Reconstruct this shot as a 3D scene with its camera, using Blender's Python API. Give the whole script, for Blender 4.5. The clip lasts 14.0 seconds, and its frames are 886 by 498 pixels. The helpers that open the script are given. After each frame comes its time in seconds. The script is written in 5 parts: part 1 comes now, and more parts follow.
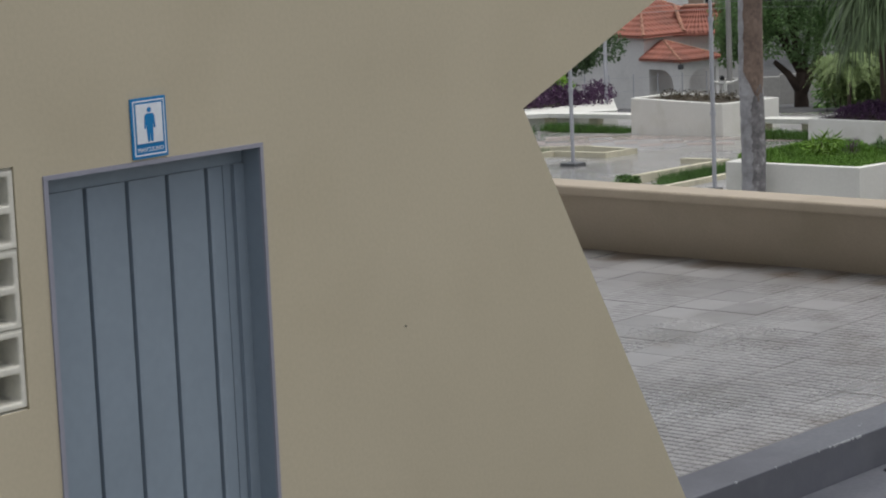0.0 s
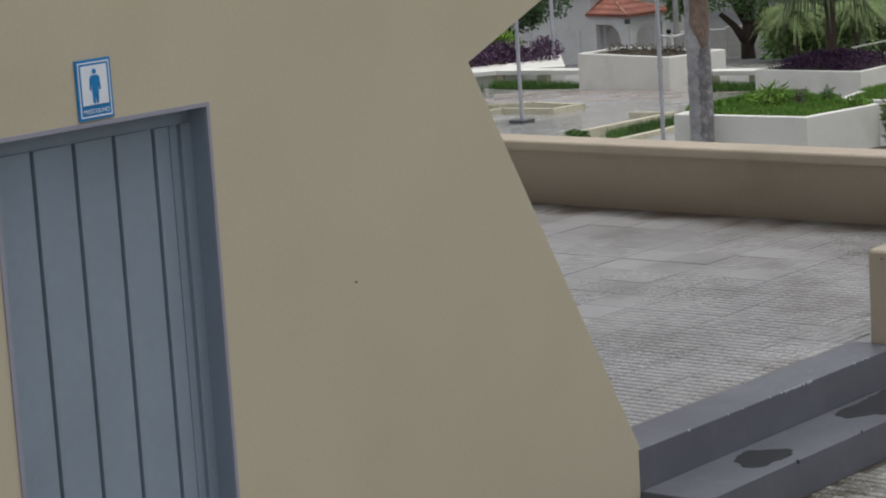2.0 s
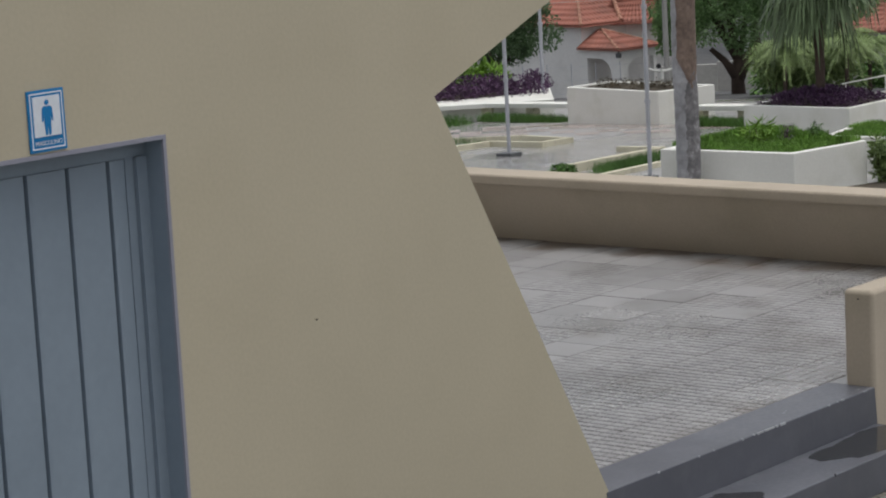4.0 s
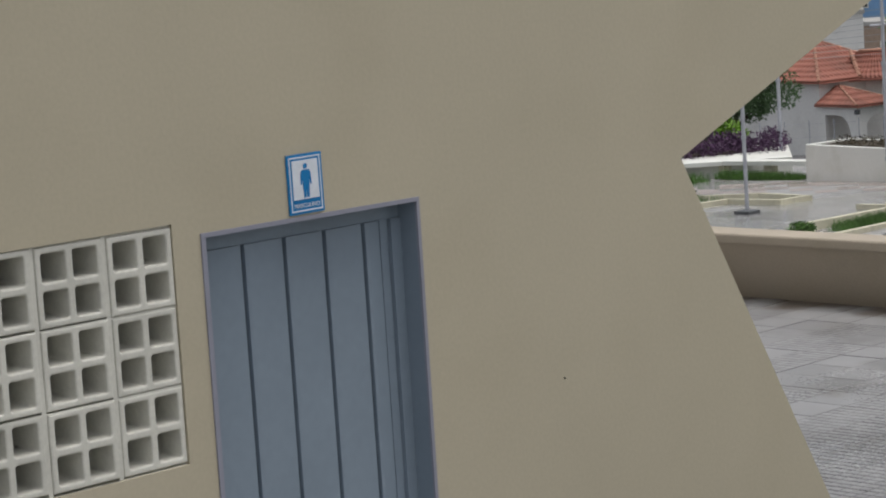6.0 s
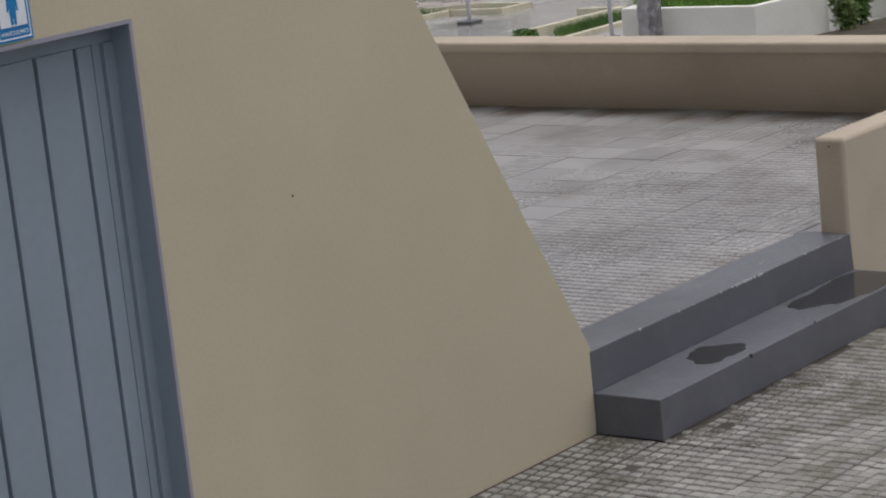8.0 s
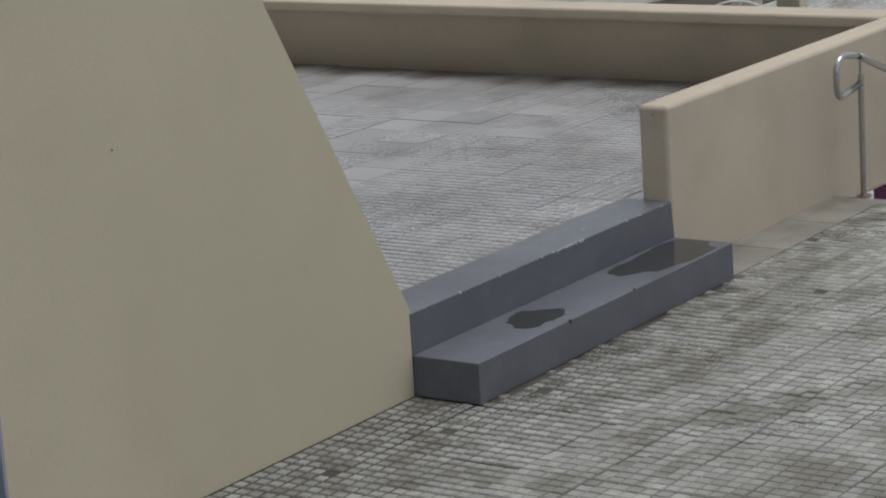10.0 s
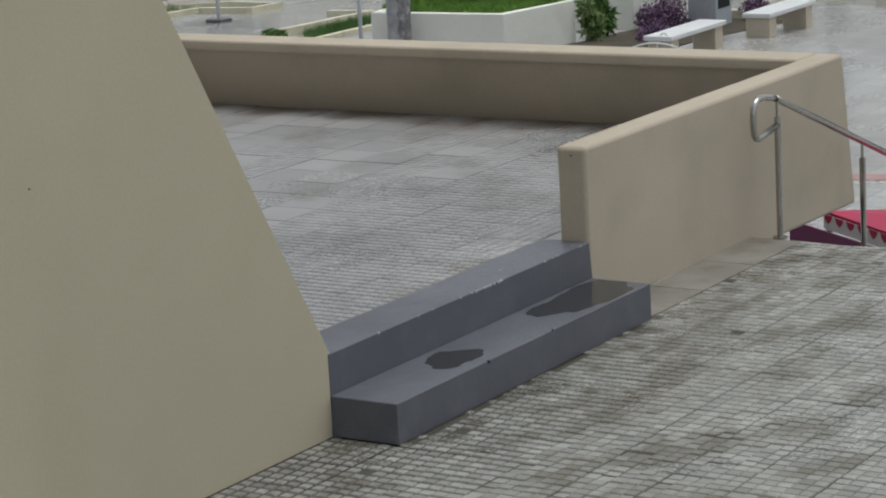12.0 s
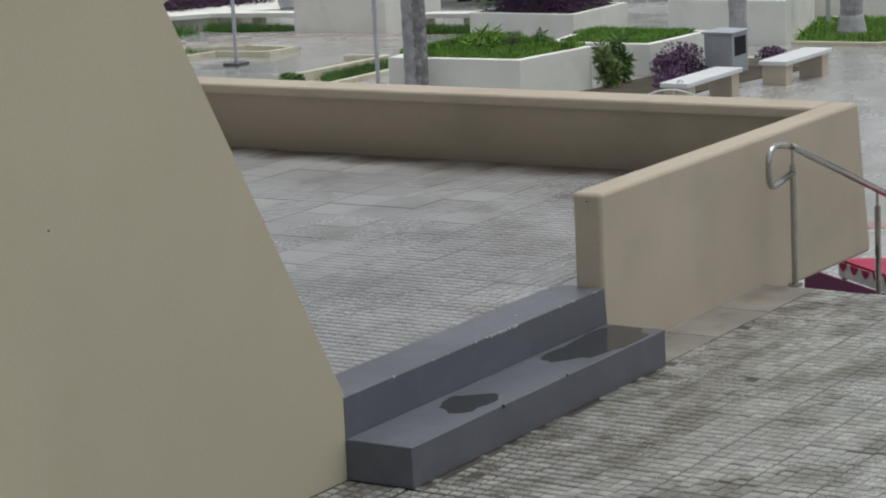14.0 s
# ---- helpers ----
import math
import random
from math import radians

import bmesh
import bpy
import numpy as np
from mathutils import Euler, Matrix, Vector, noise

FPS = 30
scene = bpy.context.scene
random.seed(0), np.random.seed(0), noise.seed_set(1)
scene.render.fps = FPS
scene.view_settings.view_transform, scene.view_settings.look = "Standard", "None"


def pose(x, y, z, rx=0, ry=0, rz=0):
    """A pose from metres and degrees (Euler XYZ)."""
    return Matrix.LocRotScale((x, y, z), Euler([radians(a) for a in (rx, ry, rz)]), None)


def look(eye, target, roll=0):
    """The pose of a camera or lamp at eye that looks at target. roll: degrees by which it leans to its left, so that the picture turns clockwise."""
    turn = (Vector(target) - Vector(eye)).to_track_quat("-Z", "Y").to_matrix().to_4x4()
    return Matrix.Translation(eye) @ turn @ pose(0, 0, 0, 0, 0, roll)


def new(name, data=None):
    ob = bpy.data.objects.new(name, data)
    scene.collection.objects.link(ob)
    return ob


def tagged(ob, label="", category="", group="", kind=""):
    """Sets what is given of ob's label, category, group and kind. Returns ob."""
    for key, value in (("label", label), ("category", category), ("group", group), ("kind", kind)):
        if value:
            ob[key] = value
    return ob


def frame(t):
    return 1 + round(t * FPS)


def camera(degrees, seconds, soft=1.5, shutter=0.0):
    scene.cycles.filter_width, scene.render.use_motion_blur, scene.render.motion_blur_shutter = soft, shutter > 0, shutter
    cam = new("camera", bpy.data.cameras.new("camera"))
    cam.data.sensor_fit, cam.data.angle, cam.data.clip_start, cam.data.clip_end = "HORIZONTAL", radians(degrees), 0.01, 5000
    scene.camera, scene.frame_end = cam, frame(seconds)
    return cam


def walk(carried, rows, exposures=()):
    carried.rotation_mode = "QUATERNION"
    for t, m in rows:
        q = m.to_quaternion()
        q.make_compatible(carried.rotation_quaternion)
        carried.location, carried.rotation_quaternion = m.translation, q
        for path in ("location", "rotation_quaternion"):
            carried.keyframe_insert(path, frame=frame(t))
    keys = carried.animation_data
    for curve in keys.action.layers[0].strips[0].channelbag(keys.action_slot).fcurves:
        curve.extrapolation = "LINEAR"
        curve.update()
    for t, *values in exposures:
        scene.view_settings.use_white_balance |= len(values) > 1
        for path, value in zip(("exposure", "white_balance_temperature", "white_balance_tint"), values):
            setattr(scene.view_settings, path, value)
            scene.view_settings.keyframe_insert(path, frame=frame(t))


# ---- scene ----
cam = camera(20.4, 14.0, soft=2.0)
PATH = [
    (0, (-8.252, -5.957, 3.058), (-6.768, -4.652, 2.751), -2.4),
    (0.25, (-8.258, -5.958, 3.056), (-6.7741, -4.6501, 2.762), -2.4),
    (0.5, (-8.263, -5.96, 3.054), (-6.782, -4.646, 2.773), -2.4),
    (0.75, (-8.272, -5.973, 3.055), (-6.79, -4.6577, 2.7782), -2.4),
    (1, (-8.281, -5.985, 3.056), (-6.793, -4.673, 2.793), -2.4),
    (1.25, (-8.274, -5.979, 3.057), (-6.7843, -4.6702, 2.7894), -2.3),
    (1.5, (-8.267, -5.973, 3.058), (-6.77, -4.679, 2.762), -2.2),
    (1.7, (-8.269, -5.978, 3.052), (-6.7685, -4.6923, 2.7407), -2.8),
    (1.8, (-8.269, -5.981, 3.049), (-6.769, -4.7001, 2.7197), -3.0),
    (2, (-8.271, -5.986, 3.043), (-6.767, -4.713, 2.702), -3.6),
    (2.2, (-8.23, -5.95, 3.04), (-6.712, -4.691, 2.706), -2.9),
    (4.3, (-8.068, -5.953, 3.027), (-6.556, -4.68, 2.721), -3.1),
    (4.5, (-8.07, -5.956, 3.031), (-6.549, -4.69, 2.749), -3.0),
    (4.75, (-8.072, -5.957, 3.034), (-6.5379, -4.7043, 2.7615), -3.2),
    (5, (-8.074, -5.959, 3.037), (-6.529, -4.718, 2.765), -3.4),
    (5.2, (-8.102, -5.98, 3.039), (-6.5689, -4.7241, 2.7721), -3.6),
    (5.3, (-8.117, -5.99, 3.04), (-6.5899, -4.7251, 2.7785), -3.7),
    (5.5, (-8.145, -6.011, 3.042), (-6.647, -4.712, 2.779), -3.9),
    (5.7, (-8.172, -6.014, 3.05), (-6.72, -4.6641, 2.794), -3.8),
    (5.8, (-8.185, -6.015, 3.055), (-6.7587, -4.6381, 2.8013), -3.8),
    (6, (-8.212, -6.018, 3.063), (-6.82, -4.605, 2.804), -3.7),
    (6.2, (-8.215, -6.019, 3.063), (-6.8413, -4.5928, 2.7808), -3.7),
    (6.3, (-8.216, -6.02, 3.063), (-6.8417, -4.5969, 2.7687), -3.7),
    (6.5, (-8.219, -6.021, 3.063), (-6.827, -4.62, 2.747), -3.7),
    (7, (-8.143, -5.965, 3.046), (-6.688, -4.642, 2.68), -4.5),
    (7.5, (-8.14, -5.985, 3.031), (-6.647, -4.712, 2.642), -5.5),
    (7.7, (-8.121, -5.968, 3.023), (-6.621, -4.709, 2.62), -5.8),
    (9.8, (-8.058, -5.895, 3.021), (-6.497, -4.734, 2.559), -4.7),
    (10, (-8.048, -5.933, 3.01), (-6.463, -4.804, 2.547), -3.9),
    (10.25, (-8.034, -5.926, 3.006), (-6.4267, -4.8289, 2.5422), -3.8),
    (10.5, (-8.019, -5.919, 3.002), (-6.391, -4.844, 2.559), -3.6),
    (10.75, (-8.03, -5.925, 3.003), (-6.4036, -4.8466, 2.5632), -3.4),
    (11, (-8.041, -5.93, 3.004), (-6.421, -4.845, 2.56), -3.2),
    (11.25, (-8.042, -5.93, 3.006), (-6.4202, -4.8464, 2.5653), -3.4),
    (11.5, (-8.043, -5.93, 3.008), (-6.417, -4.851, 2.572), -3.5),
    (11.75, (-8.046, -5.928, 3.008), (-6.4199, -4.8496, 2.5719), -3.4),
    (12, (-8.05, -5.925, 3.009), (-6.421, -4.85, 2.574), -3.3),
    (12.25, (-8.055, -5.931, 3.01), (-6.4246, -4.8523, 2.5867), -3.4),
    (12.5, (-8.059, -5.937, 3.01), (-6.428, -4.859, 2.589), -3.5),
    (12.75, (-8.058, -5.937, 3.011), (-6.4268, -4.856, 2.5951), -3.1),
    (13, (-8.057, -5.936, 3.013), (-6.425, -4.857, 2.593), -2.8),
    (13.25, (-8.099, -5.961, 3.018), (-6.4576, -4.898, 2.5986), -2.9),
    (13.5, (-8.142, -5.986, 3.023), (-6.498, -4.926, 2.607), -3.0),
    (13.75, (-8.116, -5.966, 3.021), (-6.4778, -4.8947, 2.6124), -3.0),
    (14, (-8.09, -5.947, 3.019), (-6.46, -4.859, 2.62), -2.9),
]
EXPO = 0.15
walk(cam, [(t, look(eye, target, roll)) for t, eye, target, roll in PATH], [(0.0, EXPO + 0.02, 6500, 10), (5.0, EXPO + 0.02, 6500, 10), (6.0, EXPO + 0.05, 6500, 10), (6.5, EXPO + 0.22, 6450, 10), (7.0, EXPO + 0.08, 6500, 10.5), (7.5, EXPO + 0.04, 6600, 13), (7.7, EXPO + 0.03, 6600, 13), (10.0, EXPO + 0.04, 6350, 8), (10.5, EXPO + 0.16, 6350, 6), (11.0, EXPO + 0.03, 6400, 6), (12.0, EXPO + 0.03, 6400, 6), (14.0, EXPO + 0.05, 6400, 7)])

# ---- world and light: an overcast day ----
world = bpy.data.worlds.new("overcast_sky")
scene.world = world
world.use_nodes = True
wn = world.node_tree.nodes
sky = wn.new("ShaderNodeTexSky")
sky.sky_type, sky.sun_disc = "NISHITA", False
sky.sun_elevation, sky.sun_rotation = radians(78), radians(146)
sky.dust_density, sky.air_density = 4.0, 1.2
grey = wn.new("ShaderNodeHueSaturation")
grey.inputs["Saturation"].default_value = 0.25
world.node_tree.links.new(sky.outputs["Color"], grey.inputs["Color"])
world.node_tree.links.new(grey.outputs["Color"], wn["Background"].inputs["Color"])
wn["Background"].inputs["Strength"].default_value = 0.125
sun = new("sun", bpy.data.lights.new("sun", "SUN"))
sun.data.energy, sun.data.angle, sun.data.color = 0.75, radians(40), (1.0, 0.97, 0.92)
sun.matrix_world = look((5, -7.5, 44), (0, 0, 0))

# ---- materials ----


def mat(name, col, rough=0.8, var=0.12, big=1.2, fine=40.0, bump=0.15, metal=0.0, dark=None, spec=0.35, island=0.0, objrand=0.0, wet=0.0, wetscale=0.8):
    """Paint, plaster, stone or cloth: a base colour that varies at two scales, with fine relief. dark: a second colour for worn or stained patches."""
    m = bpy.data.materials.new(name)
    m.use_nodes = True
    nt = m.node_tree
    n, l = nt.nodes, nt.links
    b = n["Principled BSDF"]
    pos = n.new("ShaderNodeNewGeometry")

    def nz(scale, detail=4.0):
        t = n.new("ShaderNodeTexNoise")
        t.inputs["Scale"].default_value, t.inputs["Detail"].default_value = scale, detail
        l.new(pos.outputs["Position"], t.inputs["Vector"])
        return t.outputs["Fac"]

    def ramp(fac, lo, hi, a, c):
        r = n.new("ShaderNodeMapRange")
        r.inputs["From Min"].default_value, r.inputs["From Max"].default_value = lo, hi
        r.inputs["To Min"].default_value, r.inputs["To Max"].default_value = a, c
        l.new(fac, r.inputs["Value"])
        return r.outputs["Result"]

    def math2(op, a, c):
        k = n.new("ShaderNodeMath")
        k.operation = op
        for i, v in enumerate((a, c)):
            if isinstance(v, float):
                k.inputs[i].default_value = v
            else:
                l.new(v, k.inputs[i])
        return k.outputs[0]

    large, small = nz(big, 5.0), nz(fine, 3.0)
    value = math2("MULTIPLY", ramp(large, 0.3, 0.7, 1 - var, 1 + var), ramp(small, 0.3, 0.7, 1 - var * 0.6, 1 + var * 0.6))
    if island:
        value = math2("MULTIPLY", value, ramp(pos.outputs["Random Per Island"], 0.0, 1.0, 1 - island, 1 + island))
    if objrand:
        oi = n.new("ShaderNodeObjectInfo")
        value = math2("MULTIPLY", value, ramp(oi.outputs["Random"], 0.0, 1.0, 1 - objrand, 1 + objrand))
    mix = n.new("ShaderNodeMix")
    mix.data_type = "RGBA"
    mix.inputs[6].default_value = (*col, 1)
    mix.inputs[7].default_value = (*(dark or col), 1)
    l.new(ramp(nz(big * 2.3, 6.0), 0.5, 0.68, 0.0, 1.0), mix.inputs[0])
    hsv = n.new("ShaderNodeHueSaturation")
    l.new(mix.outputs[2], hsv.inputs["Color"])
    l.new(value, hsv.inputs["Value"])
    l.new(hsv.outputs["Color"], b.inputs["Base Color"])
    if wet:
        w = ramp(nz(wetscale, 5.0), 0.42, 0.6, rough, wet)
        l.new(math2("ADD", w, ramp(small, 0.3, 0.7, -0.04, 0.06)), b.inputs["Roughness"])
    else:
        l.new(ramp(small, 0.3, 0.7, max(rough - 0.08, 0.02), min(rough + 0.08, 1.0)), b.inputs["Roughness"])
    b.inputs["Metallic"].default_value = metal
    b.inputs["Specular IOR Level"].default_value = spec
    if bump:
        bp = n.new("ShaderNodeBump")
        bp.inputs["Strength"].default_value, bp.inputs["Distance"].default_value = bump, 0.004
        l.new(small, bp.inputs["Height"])
        l.new(bp.outputs["Normal"], b.inputs["Normal"])
    return m


TAN = mat("tan_wall_paint", (0.47, 0.422, 0.318), 0.85, 0.05, 0.7, 60, 0.12, dark=(0.452, 0.404, 0.302))
PARAPET = mat("tan_parapet_paint", (0.432, 0.375, 0.301), 0.85, 0.07, 1.1, 60, 0.15, dark=(0.402, 0.352, 0.276))
DOORGREY = mat("blue_grey_door_paint", (0.21, 0.26, 0.315), 0.5, 0.06, 2.0, 30, 0.04)
FRAMEGREY = mat("blue_grey_frame_paint", (0.26, 0.265, 0.32), 0.6, 0.06, 3.0, 50, 0.08)
BLOCK = mat("cream_cement_block", (0.6, 0.59, 0.53), 0.85, 0.08, 5.0, 70, 0.2, objrand=0.05)
STEP = mat("slate_grey_step_paint", (0.104, 0.109, 0.129), 0.55, 0.08, 2.5, 45, 0.12, dark=(0.12, 0.125, 0.145), wet=0.34)
WETSTEP = mat("rain_wet_step_paint", (0.032, 0.033, 0.036), 0.1, 0.05, 3.0, 20, 0.02)
CHIP = mat("bare_chipped_cement", (0.4, 0.41, 0.43), 0.85, 0.1, 8.0, 60, 0.2)
GROUT = mat("dark_wet_grout", (0.06, 0.057, 0.05), 0.6, 0.25, 3.0, 50, 0.1, objrand=0.12)
STUD = mat("worn_cement_stud", (0.275, 0.275, 0.258), 0.6, 0.12, 1.6, 55, 0.15, dark=(0.225, 0.222, 0.2), island=0.24, wet=0.24, wetscale=1.3)
STUDWET = mat("wet_cement_stud", (0.3, 0.298, 0.302), 0.42, 0.16, 0.9, 45, 0.03, dark=(0.22, 0.215, 0.21), island=0.13, wet=0.22, wetscale=0.7)
WETGROUT = mat("pale_wet_grout", (0.17, 0.165, 0.155), 0.5, 0.25, 2.0, 50, 0.1, objrand=0.12)
STRIP = mat("brownish_cement_strip", (0.2, 0.19, 0.168), 0.6, 0.2, 2.4, 40, 0.2, dark=(0.165, 0.14, 0.115), objrand=0.08)
SLAB = mat("cement_floor", (0.25, 0.245, 0.23), 0.6, 0.15, 1.0, 30, 0.1)
DIRT = mat("damp_dirt_line", (0.09, 0.075, 0.06), 0.8, 0.3, 4.0, 40, 0.3)
STEEL = mat("brushed_steel", (0.42, 0.41, 0.39), 0.16, 0.03, 6.0, 40, 0.0, metal=1.0)
WHITE = mat("white_planter_paint", (0.73, 0.73, 0.685), 0.8, 0.05, 0.8, 30, 0.1, dark=(0.66, 0.66, 0.6))
CREAM = mat("cream_kerb_paint", (0.58, 0.55, 0.42), 0.8, 0.08, 1.5, 30, 0.1, dark=(0.48, 0.45, 0.35))
BENCHLEG = mat("beige_bench_leg", (0.5, 0.44, 0.35), 0.8, 0.08, 2.0, 30, 0.1)
BENCHTOP = mat("pale_stone_bench_top", (0.62, 0.63, 0.64), 0.45, 0.07, 2.0, 40, 0.05)
GALV = mat("galvanised_pole", (0.45, 0.46, 0.5), 0.5, 0.08, 4.0, 30, 0.05, metal=0.3)
BINGREY = mat("grey_bin_metal", (0.38, 0.41, 0.45), 0.5, 0.06, 3.0, 30, 0.05)
DARKMETAL = mat("dark_grey_metal", (0.09, 0.095, 0.1), 0.5, 0.08, 3.0, 30, 0.05)
# Flat black; in door joints and the bin opening it stands in for shade.
BLACK = mat("black_and_hollow_shade", (0.02, 0.02, 0.022), 0.9, 0.1, 3.0, 30, 0.0)
SOIL = mat("brown_soil", (0.06, 0.05, 0.036), 0.95, 0.3, 3.0, 40, 0.5)
GRASS = mat("bright_lawn", (0.14, 0.27, 0.045), 0.7, 0.25, 3.0, 20, 0.0, island=0.35)
LEAF = mat("green_leaf", (0.08, 0.17, 0.035), 0.55, 0.25, 1.5, 12, 0.0, island=0.4)
DARKLEAF = mat("dark_tree_leaf", (0.23, 0.36, 0.155), 0.55, 0.22, 0.8, 8, 0.0, island=0.3)
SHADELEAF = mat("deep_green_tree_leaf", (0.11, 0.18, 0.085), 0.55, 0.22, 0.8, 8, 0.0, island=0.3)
LIMELEAF = mat("lime_leaf", (0.14, 0.26, 0.03), 0.55, 0.25, 1.5, 10, 0.0, island=0.35)
GREYLEAF = mat("grey_green_palm_leaf", (0.1, 0.145, 0.08), 0.55, 0.2, 1.5, 10, 0.0, island=0.35)
PALELEAF = mat("pale_palm_leaf", (0.17, 0.24, 0.085), 0.6, 0.2, 1.5, 10, 0.0, island=0.3)
PALMLEAF = mat("fan_palm_leaf", (0.115, 0.165, 0.08), 0.5, 0.2, 1.5, 10, 0.0, island=0.35)
PURPLE = mat("purple_leaf", (0.075, 0.034, 0.08), 0.6, 0.25, 2.0, 12, 0.0, island=0.45)
PURPLELIGHT = mat("light_purple_leaf", (0.125, 0.07, 0.13), 0.6, 0.25, 2.0, 12, 0.0, island=0.5)
BARK = mat("brown_bark", (0.07, 0.05, 0.04), 0.9, 0.3, 2.0, 25, 0.6)
PALMBARK = mat("weathered_palm_trunk", (0.36, 0.36, 0.375), 0.9, 0.2, 3.0, 14, 1.0, dark=(0.28, 0.275, 0.28))
SCAR = mat("ringed_grey_scar", (0.17, 0.165, 0.17), 0.9, 0.3, 5.0, 22, 0.9, dark=(0.3, 0.295, 0.3))
DEADWOOD = mat("stripped_brown_wood", (0.18, 0.133, 0.108), 0.9, 0.35, 2.2, 18, 0.8, dark=(0.13, 0.095, 0.08))
CONCRETE = mat("grey_concrete", (0.38, 0.37, 0.35), 0.85, 0.12, 1.0, 30, 0.2)
PLASTER = mat("white_house_plaster", (0.8, 0.79, 0.77), 0.85, 0.06, 0.3, 8, 0.1, dark=(0.7, 0.69, 0.67))
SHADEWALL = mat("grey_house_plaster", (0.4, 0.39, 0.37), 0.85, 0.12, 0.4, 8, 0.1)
BLUEWALL = mat("blue_house_plaster", (0.19, 0.35, 0.58), 0.85, 0.1, 0.3, 6, 0.1)
BROWNWALL = mat("bare_brick_wall", (0.36, 0.27, 0.21), 0.9, 0.2, 0.6, 8, 0.2)
OCHRE = mat("ochre_house_plaster", (0.55, 0.38, 0.24), 0.85, 0.1, 0.3, 8, 0.1)
CAP = mat("weathered_ridge_tile", (0.38, 0.2, 0.14), 0.85, 0.3, 3.0, 12, 0.2, island=0.2)
MAGENTA = mat("magenta_canvas", (0.34, 0.03, 0.075), 0.7, 0.08, 1.5, 60, 0.05)
MAROON = mat("maroon_canvas", (0.2, 0.065, 0.14), 0.75, 0.08, 1.5, 60, 0.05)
CANVAS = mat("white_canvas", (0.6, 0.58, 0.58), 0.8, 0.06, 2.0, 60, 0.05)
SIGNBLUE = mat("blue_sign_print", (0.005, 0.18, 0.44), 0.45, 0.04, 20, 80, 0.0)
SIGNWHITE = mat("white_sign_print", (0.68, 0.72, 0.78), 0.45, 0.04, 20, 80, 0.0)
ASPHALT = mat("damp_asphalt", (0.07, 0.07, 0.072), 0.6, 0.15, 0.3, 5, 0.1)
CARPAINT = mat("dark_car_paint", (0.03, 0.032, 0.036), 0.25, 0.05, 2, 20, 0.0)
GLASS = mat("dark_window_glass", (0.03, 0.035, 0.04), 0.08, 0.05, 2, 20, 0.0)
WIRE = mat("grey_cable", (0.34, 0.35, 0.35), 0.7, 0.05, 2, 20, 0.0)



def thin_leaf(m, share):
    """Lets daylight through the blade of a leaf."""
    nt = m.node_tree
    n, l = nt.nodes, nt.links
    b = n["Principled BSDF"]
    tr = n.new("ShaderNodeBsdfTranslucent")
    l.new(b.inputs["Base Color"].links[0].from_socket, tr.inputs["Color"])
    mx = n.new("ShaderNodeMixShader")
    mx.inputs[0].default_value = share
    l.new(b.outputs[0], mx.inputs[1])
    l.new(tr.outputs[0], mx.inputs[2])
    l.new(mx.outputs[0], n["Material Output"].inputs["Surface"])


thin_leaf(DARKLEAF, 0.55)
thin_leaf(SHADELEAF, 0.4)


def blotched(m, col, x0, x1, scale, axis="X", lean=0.35, low=0.6):
    """Ragged patches of another colour, thickening from x0 to x1 along one axis."""
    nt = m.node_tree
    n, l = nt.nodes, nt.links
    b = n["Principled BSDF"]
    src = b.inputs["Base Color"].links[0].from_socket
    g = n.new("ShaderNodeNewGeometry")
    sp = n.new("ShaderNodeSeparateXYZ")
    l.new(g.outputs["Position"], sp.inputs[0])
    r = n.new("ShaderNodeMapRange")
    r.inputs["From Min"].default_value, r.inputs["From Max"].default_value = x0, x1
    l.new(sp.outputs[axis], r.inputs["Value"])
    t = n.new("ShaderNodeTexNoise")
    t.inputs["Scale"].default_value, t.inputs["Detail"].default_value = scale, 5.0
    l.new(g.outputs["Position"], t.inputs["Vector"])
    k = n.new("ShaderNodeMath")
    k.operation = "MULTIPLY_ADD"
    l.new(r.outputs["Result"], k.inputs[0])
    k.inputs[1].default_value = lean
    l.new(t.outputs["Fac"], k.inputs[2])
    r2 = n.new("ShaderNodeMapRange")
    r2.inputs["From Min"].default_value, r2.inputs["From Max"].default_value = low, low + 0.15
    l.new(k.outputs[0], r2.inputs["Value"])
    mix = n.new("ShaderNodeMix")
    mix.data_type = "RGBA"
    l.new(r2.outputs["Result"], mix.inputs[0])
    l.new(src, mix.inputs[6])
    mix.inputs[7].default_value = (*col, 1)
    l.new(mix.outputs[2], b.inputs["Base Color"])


# Brown stains on the terrace, thicker towards its back parapet.
blotched(STUDWET, (0.15, 0.125, 0.105), 4.5, 5.3, 2.2, low=0.66)


